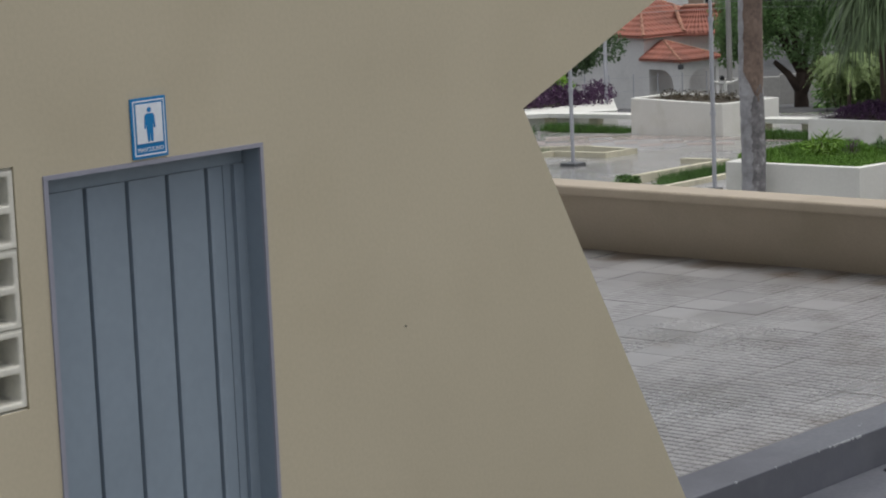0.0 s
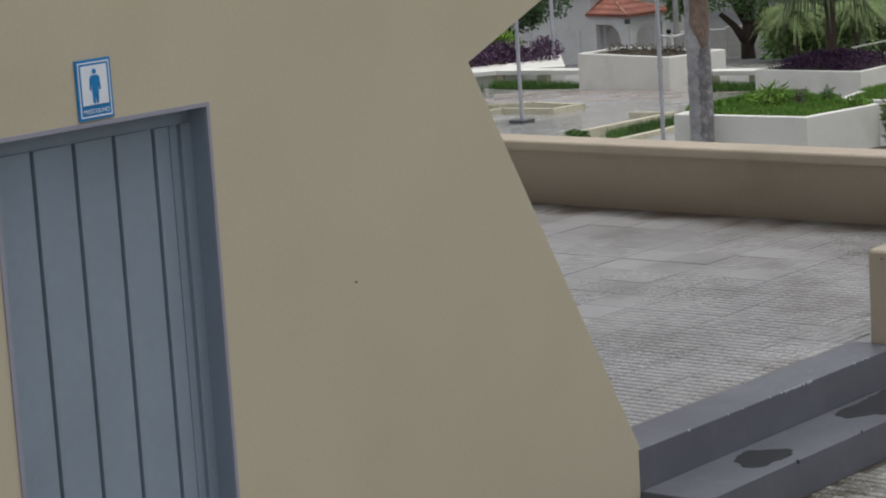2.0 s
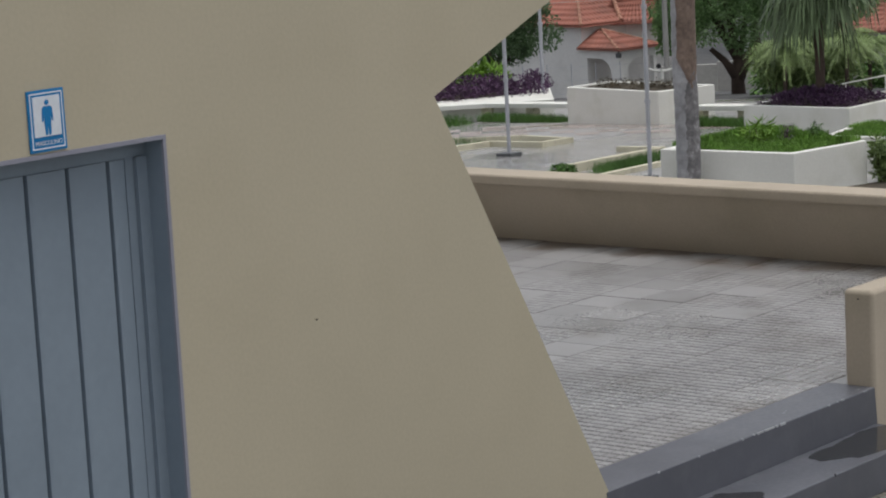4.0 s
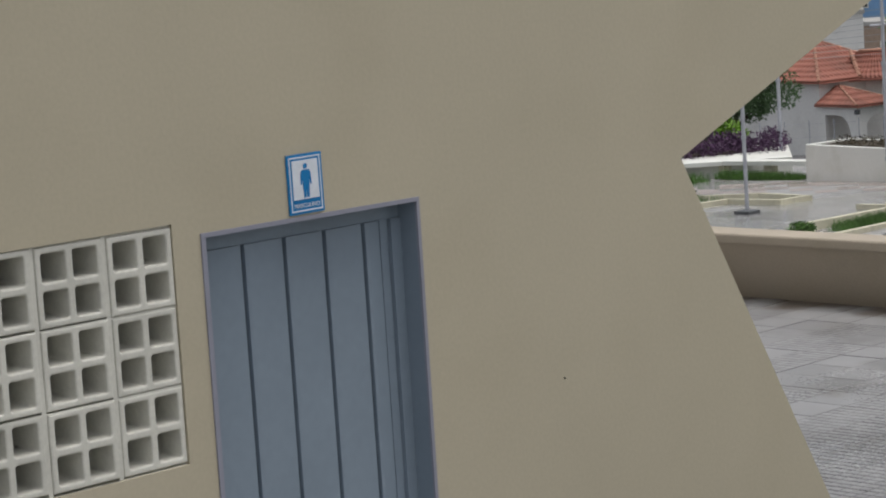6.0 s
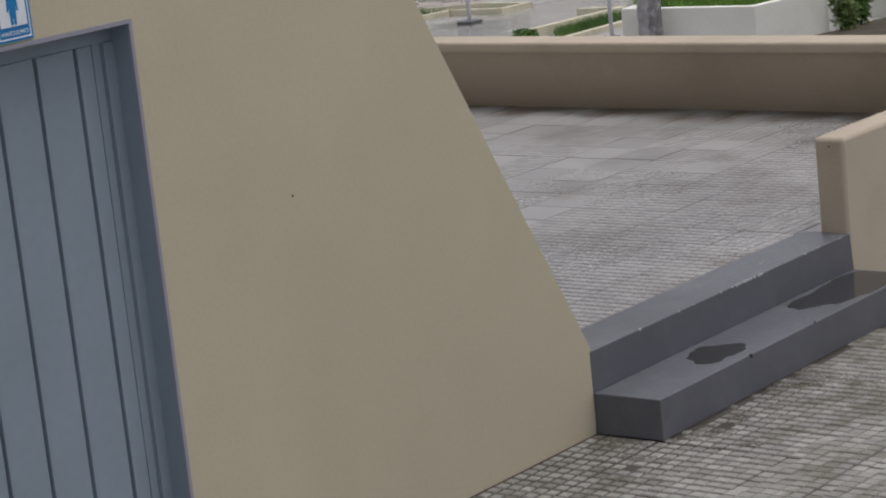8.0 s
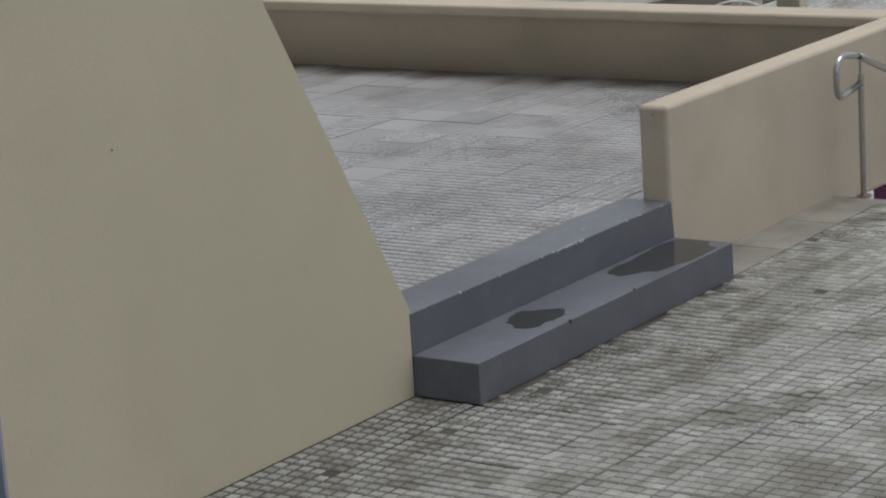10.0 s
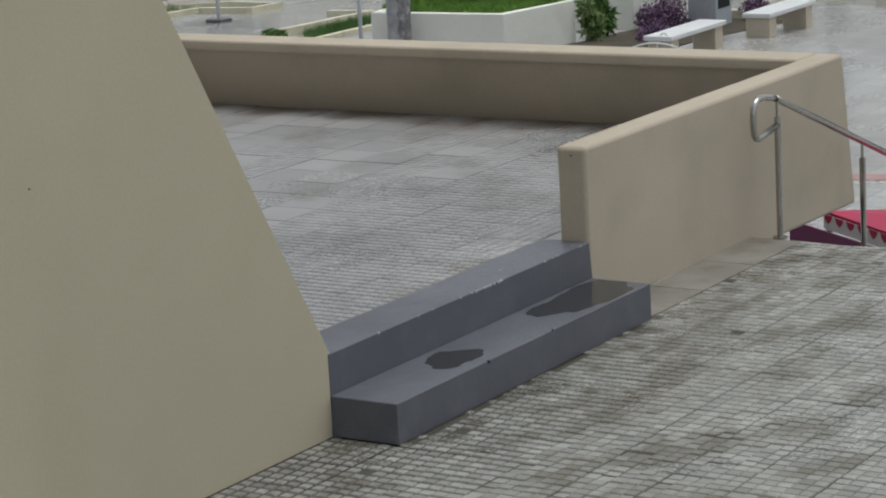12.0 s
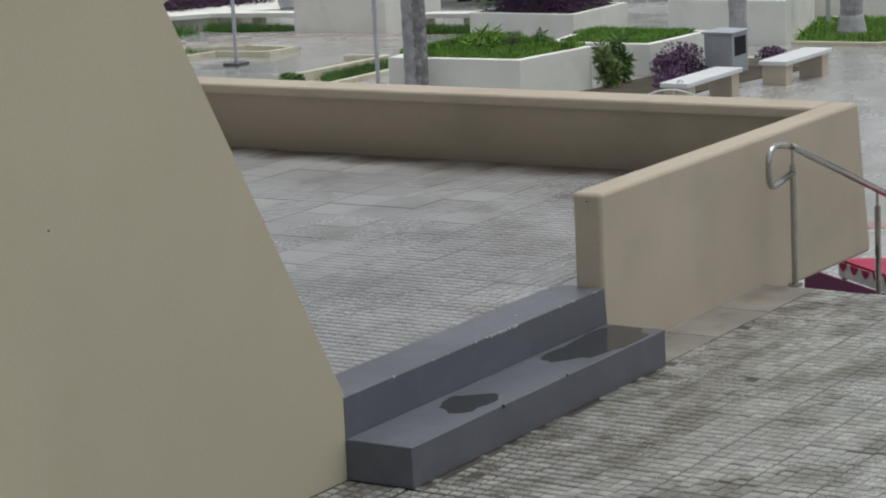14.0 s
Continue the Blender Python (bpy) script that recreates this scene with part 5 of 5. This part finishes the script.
# the porch: two arched faces that meet in a pillar
house_part("porch_front", arch_wall(0.15, 2.5, -1.2, 2.02, ((0.55, 2.3, 0.75, 1.62, -1),), -2.1, -1.9), PLASTER)
bm = arch_wall(-1.898, 0.345, -1.2, 2.02, ((-1.66, -0.14, 0.85, 1.62, -1),), 0.15, 0.35)
for v in bm.verts:
    v.co.x, v.co.y = v.co.y, v.co.x
house_part("porch_side", bm, PLASTER)
bm = B()
box(bm, 0.352, 2.5, -1.898, 0.345, -1.2, 0.3)
house_part("porch_floor", bm, CONCRETE)
bm = B()
low = [bm.verts.new(p) for p in ((0, 0.34, 1.98), (0, -2.24, 1.98), (2.64, -2.24, 1.98), (2.64, 0.34, 1.98))]
eav = [bm.verts.new(p) for p in ((0, 0.34, 2.08), (0, -2.24, 2.08), (2.64, -2.24, 2.08), (2.64, 0.34, 2.08))]
apx = bm.verts.new((1.32, 0.1, 2.8))
wtop = bm.verts.new((1.32, 0.34, 2.8))
bm.faces.new(low)
for k in range(4):
    bm.faces.new((low[k], eav[k], eav[(k + 1) % 4], low[(k + 1) % 4]))
for f in ((eav[0], apx, eav[1]), (eav[1], apx, eav[2]), (eav[2], apx, eav[3]), (eav[0], wtop, apx), (apx, wtop, eav[3]), (eav[3], wtop, eav[0])):
    bm.faces.new(f)
house_part("porch_roof", bm, ROOF, "red clay tile porch roof")
for p in ((0, -2.24, 2.08), (2.64, -2.24, 2.08)):
    bm = B()
    p, q = Vector(p), Vector((1.32, 0.1, 2.8))
    for i in range(8):
        tube(bm, [p.lerp(q, i / 8), p.lerp(q, (i + 1.1) / 8)], [0.07, 0.055], 7)
    tagged(house_part("ridge_tiles", bm, CAP, "weathered ridge tiles"), kind="stuff")
slope_rolls(house, (0, -2.24, 2.08), (2.64, -2.24, 2.08), (1.32, 0.1, 2.8), 11, HM)
slope_rolls(house, (0, 0.2, 2.08), (0, -2.24, 2.08), (1.32, 0.1, 2.8), 10, HM)
bm = B()
tube(bm, [(0.15, -2.1, 1.93), (0.05, -2.2, 1.96), (0.04, -2.21, 1.9)], 0.02, 6)
box(bm, -0.06, 0.12, -2.3, -2.13, 1.7, 1.9)
house_part("porch_lamp", bm, DARKMETAL, "dark wall lantern")
for i in range(9):
    bm = B()
    tube(bm, [(0.25, -1.5 + i * 0.13, 0.3), (0.25, -1.5 + i * 0.13, 0.62)], 0.03, 6)
    house_part("porch_rail_bar", bm, WHITE)

fence = thing("fence", "grey wire fence in front of the house", "fence", turned(101.0, 2.6))
for i in range(8):
    bm = B()
    tube(bm, [(i * 1.0 - 3, 0, -0.3), (i * 1.0 - 3, 0, 1.45)], 0.02, 6)
    part("post", bm, GALV, fence)
for k in range(3):
    bm = B()
    tube(bm, [(-3, 0, 0.2 + k * 0.55), (4, 0, 0.2 + k * 0.55)], 0.004, 5)
    part("rail", bm, GALV, fence)

# boundary walls along the street
for nm, s, w0, w1, h, m in (("street_wall", 97.0, 7.0, 9.2, 1.1, SHADEWALL), ("street_wall", 91.0, 9.9, 12.5, 1.35, SHADEWALL), ("street_wall", 105.0, 12, 24, 1.3, SHADEWALL), ("street_wall", 99.0, 9.4, 12, 1.2, SHADEWALL)):
    bm = B()
    box(bm, w0, w1, 0, 0.2, -0.6, h)
    bevel(bm, 0.02)
    ob = part(nm, bm, m)
    ob.matrix_basis = turned(s, 0)
    tagged(ob, "plain plastered boundary wall along the street", "wall", kind="structure")

# ---- the town behind ----


def town_house(s, w, width, depth, base, top, wall, label, roof=None, rise=1.5, rows=1, cols=3, extra=0.0, win=(0.9, 1.1)):
    """A house with window openings: recessed dark panes in frames."""
    h = thing("house", label, "house", turned(s, w, 0, extra) @ Matrix.Translation((0, 0, base)))
    bm = B()
    box(bm, -width / 2, width / 2, 0, depth, -2, top)
    part("wall", bm, wall, h)
    for r in range(rows):
        for c in range(cols):
            x = -width / 2 + width * (c + 0.5) / cols
            z = top - 1.7 - r * 2.8
            wd = tagged(part("window", B(), WHITE, h))
            bm = B()
            for a in ((x - win[0] / 2 - 0.08, x - win[0] / 2, z - 0.08, z + win[1] + 0.08), (x + win[0] / 2, x + win[0] / 2 + 0.08, z - 0.08, z + win[1] + 0.08), (x - win[0] / 2, x + win[0] / 2, z - 0.08, z), (x - win[0] / 2, x + win[0] / 2, z + win[1], z + win[1] + 0.08)):
                box(bm, a[0], a[1], -0.06, 0.02, a[2], a[3])
            bm.to_mesh(wd.data)
            bm.free()
            bm = B()
            box(bm, x - win[0] / 2, x + win[0] / 2, -0.02, -0.004, z, z + win[1])
            part("pane", bm, GLASS, wd)
    if roof:
        bm = B()
        ra, rb, ev = hip_roof(bm, -width / 2 - 0.4, width / 2 + 0.4, -0.4, depth + 0.4, top + 0.1, rise)
        part("roof", bm, roof, h, "clay tile roof")
        for p, q in ((ev[0], ra), (ev[1], rb), (ra, rb)):
            ridge(h, p, q)
        tile_rolls(h, [ev[0], ev[1], rb, ra], int(width / 0.28))
    else:
        bm = B()
        box(bm, -width / 2 - 0.1, width / 2 + 0.1, -0.1, depth + 0.1, top, top + 0.25)
        part("parapet_top", bm, CONCRETE, h)
    return h


town_house(128.0, 24.0, 12, 8, 0, 1.1, SHADEWALL, "low house with a broad clay tile roof", ROOF, 1.5, 1, 4)
town_house(150.0, 6.6, 4.5, 6, 0, 4.6, PLASTER, "narrow white house above the roofs", None, 1, 0, 0)
town_house(165.0, 10.2, 3.6, 6, 0, 3.1, BROWNWALL, "bare brick house above the roofs", None, 1, 1, 2, win=(0.5, 0.6))
town_house(185.0, 12.2, 5.5, 6, 0, 8.0, BLUEWALL, "blue painted house above the brick house", None, 1, 2, 2)
town_house(150.0, 28.5, 9.0, 6, 0, 3.2, PLASTER, "long white building with a flat roof", None, 1, 0, 0)
town_house(166.0, 30.5, 9.0, 6, 0, 4.6, PLASTER, "white building with a row of small windows", None, 1, 1, 7, win=(0.5, 0.6))
town_house(182.0, 33.5, 13.0, 6, 0, 7.5, OCHRE, "ochre plastered building with small windows", None, 1, 2, 5)
town_house(200.0, 20.0, 12.0, 6, 0, 10.0, PLASTER, "white plastered building far behind the plaza", None, 1, 3, 5)
town_house(210.0, 3.0, 16.0, 6, 0, 10.5, OCHRE, "ochre plastered building far behind the plaza", None, 1, 3, 6)
town_house(195.0, -12.0, 14.0, 6, 0, 10.0, PLASTER, "white plastered building far behind the plaza", None, 1, 3, 6)
town_house(205.0, 48.0, 16.0, 6, 0, 11.0, PLASTER, "white plastered building far behind the plaza", None, 1, 3, 6)
shed = thing("shed", "long shed with a white sheet metal roof", "shed", turned(138.0, 29.0))
bm = B()
box(bm, -6.3, 9.0, 0.3, 6.0, -2.0, 2.8)
part("wall", bm, SHADEWALL, shed)
for k in range(16):
    bm = B()
    x = -6.6 + k
    hexa(bm, [(x, 0, 2.802), (x + 0.97, 0, 2.802), (x + 0.97, 6.3, 3.55), (x, 6.3, 3.55)], [(x, 0, 2.87), (x + 0.97, 0, 2.87), (x + 0.97, 6.3, 3.62), (x, 6.3, 3.62)])
    part("roof_sheet", bm, SIGNWHITE, shed, "white metal roof sheet")
tree(135.0, 15.0, 8.5, 3.5, "green tree between the houses", DARKLEAF, 142, 2.0, leaf=0.4, clumps=50, count=70)

# street lamps, utility pole and cables


def street_lamp(s, w, h, label):
    t = thing("street_lamp", label, "street lamp", turned(s, w), group="street lamps")
    bm = B()
    tube(bm, [(0, 0, -0.3), (0, 0, h)], [0.055, 0.04], 10)
    part("pole", bm, GALV, t)
    for sg in (-1, 1):
        bm = B()
        tube(bm, [(0, 0, h - 0.12), (sg * 0.25, 0, h - 0.02), (sg * 0.4, 0, h + 0.02)], 0.02, 7)
        part("arm", bm, GALV, t)
        bm = B()
        hexa(bm, [(sg * 0.3, -0.08, h + 0.02), (sg * 0.62, -0.06, h + 0.07), (sg * 0.62, 0.06, h + 0.07), (sg * 0.3, 0.08, h + 0.02)], [(sg * 0.3, -0.07, h + 0.06), (sg * 0.62, -0.05, h + 0.1), (sg * 0.62, 0.05, h + 0.1), (sg * 0.3, 0.07, h + 0.06)])
        part("lamp_head", bm, DARKMETAL, t)


street_lamp(57.0, 9.68, 2.6, "double armed galvanised street lamp")
street_lamp(75.0, 12.6, 4.75, "double armed galvanised street lamp")
up = thing("utility_pole", "concrete utility pole with a cross arm", "utility pole", turned(75.0, 5.58))
bm = B()
tube(bm, [(0, 0, -0.5), (0, 0, 6.8)], [0.1, 0.07], 10)
part("pole", bm, CONCRETE, up)
bm = B()
box(bm, -0.66, 0.66, -0.05, 0.05, 5.29, 5.4)
part("cross_arm", bm, CONCRETE, up)
wp = thing("street_post", "small white post with two short arms and a dark knob", "post", turned(70.0, 5.06))
bm = B()
tube(bm, [(0, 0, -0.2), (0, 0, 0.86)], [0.07, 0.055], 8)
part("post", bm, WHITE, wp)
for sg in (-1, 1):
    bm = B()
    tube(bm, [(sg * 0.04, 0, 0.8), (sg * 0.2, 0, 0.82), (sg * 0.36, 0, 0.88)], [0.05, 0.035, 0.025], 7)
    part("arm", bm, WHITE, wp)
bm = B()
bmesh.ops.create_icosphere(bm, subdivisions=2, radius=0.075, matrix=Matrix.Translation((-0.08, 0, 0.95)))
part("knob", bm, BLACK, wp)
wires = thing("overhead_cables", "thin grey overhead cables along the street", "cable")
for h, sag in ((5.72, 0.5), (4.75, 0.75), (4.55, 0.7), (4.33, 0.6), (4.15, 0.5), (3.92, 0.42), (3.7, 0.3), (3.48, 0.2), (3.27, 0.12)):
    for w1 in (-24.0, 30.0):
        bm = B()
        n = 12
        tube(bm, [at(74.87, 5.58 + (w1 - 5.58) * k / n) + Vector((0, 0, 0.9375 * (h - 5.72) + 5.4 - sag * 4 * (k / n) * (1 - k / n))) for k in range(n + 1)], 0.007, 5)
        part("cable", bm, WIRE, wires)

ramp = thing("ramp_rail", "pale green painted ramp railing", "railing", turned(62.0, 10.6))
for z in (0.75, 0.35):
    bm = B()
    tube(bm, [(-1.6, 0, z - 0.45), (1.5, 0, z)], 0.018, 7)
    part("rail", bm, WHITE, ramp)
for x in (-1.5, -0.5, 0.5, 1.4):
    bm = B()
    tube(bm, [(x, 0, -0.5), (x, 0, 0.55 + x * 0.145)], 0.014, 7)
    part("post", bm, WHITE, ramp)


def car(s, w, label, extra):
    c = thing("car", label, "car", turned(s, w, 0, extra))
    bm = B()
    plate(bm, [(-2, 0.3), (2, 0.3), (2.05, 0.75), (1.2, 0.88), (0.7, 1.35), (-1.0, 1.38), (-1.6, 0.92), (-2.05, 0.85)], -0.8, 0.8)
    bevel(bm, 0.06)
    part("body", bm, CARPAINT, c)
    for x in (-1.25, 1.3):
        for y in (-0.78, 0.78):
            bm = B()
            tube(bm, [(x, y - 0.09, 0.3), (x, y + 0.09, 0.3)], 0.3, 14)
            part("wheel", bm, BLACK, c)
    for y in (-0.806, 0.806):
        bm = B()
        plate(bm, [(-1.3, 0.92), (0.95, 0.92), (0.62, 1.28), (-0.95, 1.3)], y - 0.004, y + 0.004)
        part("side_window", bm, GLASS, c)


car(72.0, 13.6, "dark parked car in the street", 20)

# ---- studded tiles: the terrace and the landing, piece by piece ----
TS, CELLS = 0.31, 5
tile_bm = B()
box(tile_bm, 0.0015, TS - 0.0015, 0.0015, TS - 0.0015, -0.018, -0.004)
seedtile = bpy.data.meshes.new("tile")
tile_bm.to_mesh(seedtile)
tile_bm.free()
seedtile.materials.append(GROUT)
wettile = seedtile.copy()
wettile.materials.clear()
wettile.materials.append(WETGROUT)


def paving(name, label, x0, x1, y0, y1, z, keep, material, parent, relief, wear, near, grow):
    """Square tiles as pieces, and the raised studs on them as one mesh."""
    rnd = random.Random(17)
    wide = [rnd.choice((0.005, 0.006, 0.012)) for _ in range(40)]
    rowgap = [rnd.uniform(0.4, 1.2) for _ in range(8)]
    verts, faces = [], []
    c = TS / CELLS
    nx, ny = int((x1 - x0) / TS + 0.99), int((y1 - y0) / TS + 0.99)
    for i in range(nx):
        for j in range(ny):
            tx, ty = x0 + i * TS, y0 + j * TS
            if not keep(tx + TS / 2, ty + TS / 2):
                continue
            ob = new("tile", wettile if wear > 0.3 else seedtile)
            ob.parent = parent
            dz = rnd.uniform(-0.0012, 0.0012)
            ob.location = (tx, ty, z + dz)
            flat = rnd.random() < wear * (0.0 if ty < 1.4 else 0.7 if ty < 2.2 else 1.7)
            if flat and wear > 0.3:
                k, h = len(verts), relief * rnd.uniform(0.3, 1.0)
                zb, zt = z + dz - 0.0045, z + dz - 0.004 + h
                gx0, gx1, gy0, gy1, e = tx + 0.004, tx + TS - 0.004, ty + 0.003, ty + TS - 0.003, 0.003
                verts += [(gx0, gy0, zb), (gx1, gy0, zb), (gx1, gy1, zb), (gx0, gy1, zb), (gx0 + e, gy0 + e, zt), (gx1 - e, gy0 + e, zt), (gx1 - e, gy1 - e, zt), (gx0 + e, gy1 - e, zt)]
                faces += [(k + 4, k + 5, k + 6, k + 7), (k, k + 1, k + 5, k + 4), (k + 1, k + 2, k + 6, k + 5), (k + 2, k + 3, k + 7, k + 6), (k + 3, k, k + 4, k + 7)]
                continue
            for a in range(CELLS):
                for b in range(CELLS):
                    open_joint = near(tx + a * c, ty + b * c) + rnd.uniform(-0.1, 0.1)
                    open_x = grow * (1.0 if grow < 1 else max(0.5, min(1.0, 1.05 - 0.22 * max(0.0, tx - 0.3) + 0.12 * (ty + 0.4))))
                    open_x *= 0.6 if wear > 0.3 and ty > 1.2 else 1.0
                    inner = 0.5 if grow > 1 and (tx > 1.3 or ty < -1.0) else 1.0
                    gx = 0.0058 * inner if a else (wide[i % 40] * 1.5 if grow < 1 else 0.0085)
                    gy = 0.0006 + (0.0052 if grow < 1 or tx > 0.9 else 0.0072) * min(1.0, max(0.0, open_joint)) * inner
                    gx0, gx1 = tx + a * c + gx * open_x + rnd.uniform(-0.0015, 0.0015), tx + (a + 1) * c - 0.0058 * inner * open_x
                    gy0, gy1 = ty + b * c + gy + rnd.uniform(-0.0, 0.002), ty + (b + 1) * c - gy
                    if b == 0 and inner < 1:
                        gy0 += 0.006
                    if b == 0 and wear > 0.3 and j < 8:
                        gy0 += 0.009 * rowgap[j]
                    if wear < 0.3 and rnd.random() < (0.45 if -0.05 < tx + a * c < 2.3 and ty + b * c > -0.435 else 0.002):
                        continue
                    h = relief * rnd.uniform(0.7, 1.15) * (0.5 if wear > 0.3 and ty > 1.2 else 1.0)
                    if wear < 0.3 and math.sin(tx * 2.3 + b * 0.5) + math.sin(ty * 3.1 + tx) > 1.1 and rnd.random() < 0.4:
                        h = 0.0006
                    e = 0.0035
                    k = len(verts)
                    zb, zt = z + dz - 0.0045, z + dz - 0.004 + h
                    verts += [(gx0, gy0, zb), (gx1, gy0, zb), (gx1, gy1, zb), (gx0, gy1, zb), (gx0 + e, gy0 + e, zt), (gx1 - e, gy0 + e, zt), (gx1 - e, gy1 - e, zt), (gx0 + e, gy1 - e, zt)]
                    faces += [(k + 4, k + 5, k + 6, k + 7), (k, k + 1, k + 5, k + 4), (k + 1, k + 2, k + 6, k + 5), (k + 2, k + 3, k + 7, k + 6), (k + 3, k, k + 4, k + 7)]
    return tagged(cloud(name, verts, faces, material, parent, label), kind="stuff")


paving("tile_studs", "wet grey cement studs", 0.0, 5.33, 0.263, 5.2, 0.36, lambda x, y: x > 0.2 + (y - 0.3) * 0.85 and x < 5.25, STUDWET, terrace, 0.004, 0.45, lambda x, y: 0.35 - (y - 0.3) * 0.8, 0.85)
landing = thing("landing_paving", "worn grey studded cement tiles, damp in patches", "paving", kind="structure")
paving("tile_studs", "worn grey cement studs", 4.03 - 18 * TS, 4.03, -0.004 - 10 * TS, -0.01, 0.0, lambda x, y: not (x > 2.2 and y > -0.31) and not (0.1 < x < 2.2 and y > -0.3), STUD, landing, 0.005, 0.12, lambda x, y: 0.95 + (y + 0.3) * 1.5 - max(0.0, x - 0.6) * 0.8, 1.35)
for i in range(6):
    bm = B()
    box(bm, 2.238 + i * 0.3, 2.234 + (i + 1) * 0.3, -0.311, -0.002, -0.02, 0.001 - 0.001 * (i % 2))
    part("edge_slab", bm, STRIP, landing, "smooth brownish cement slab along the parapet")
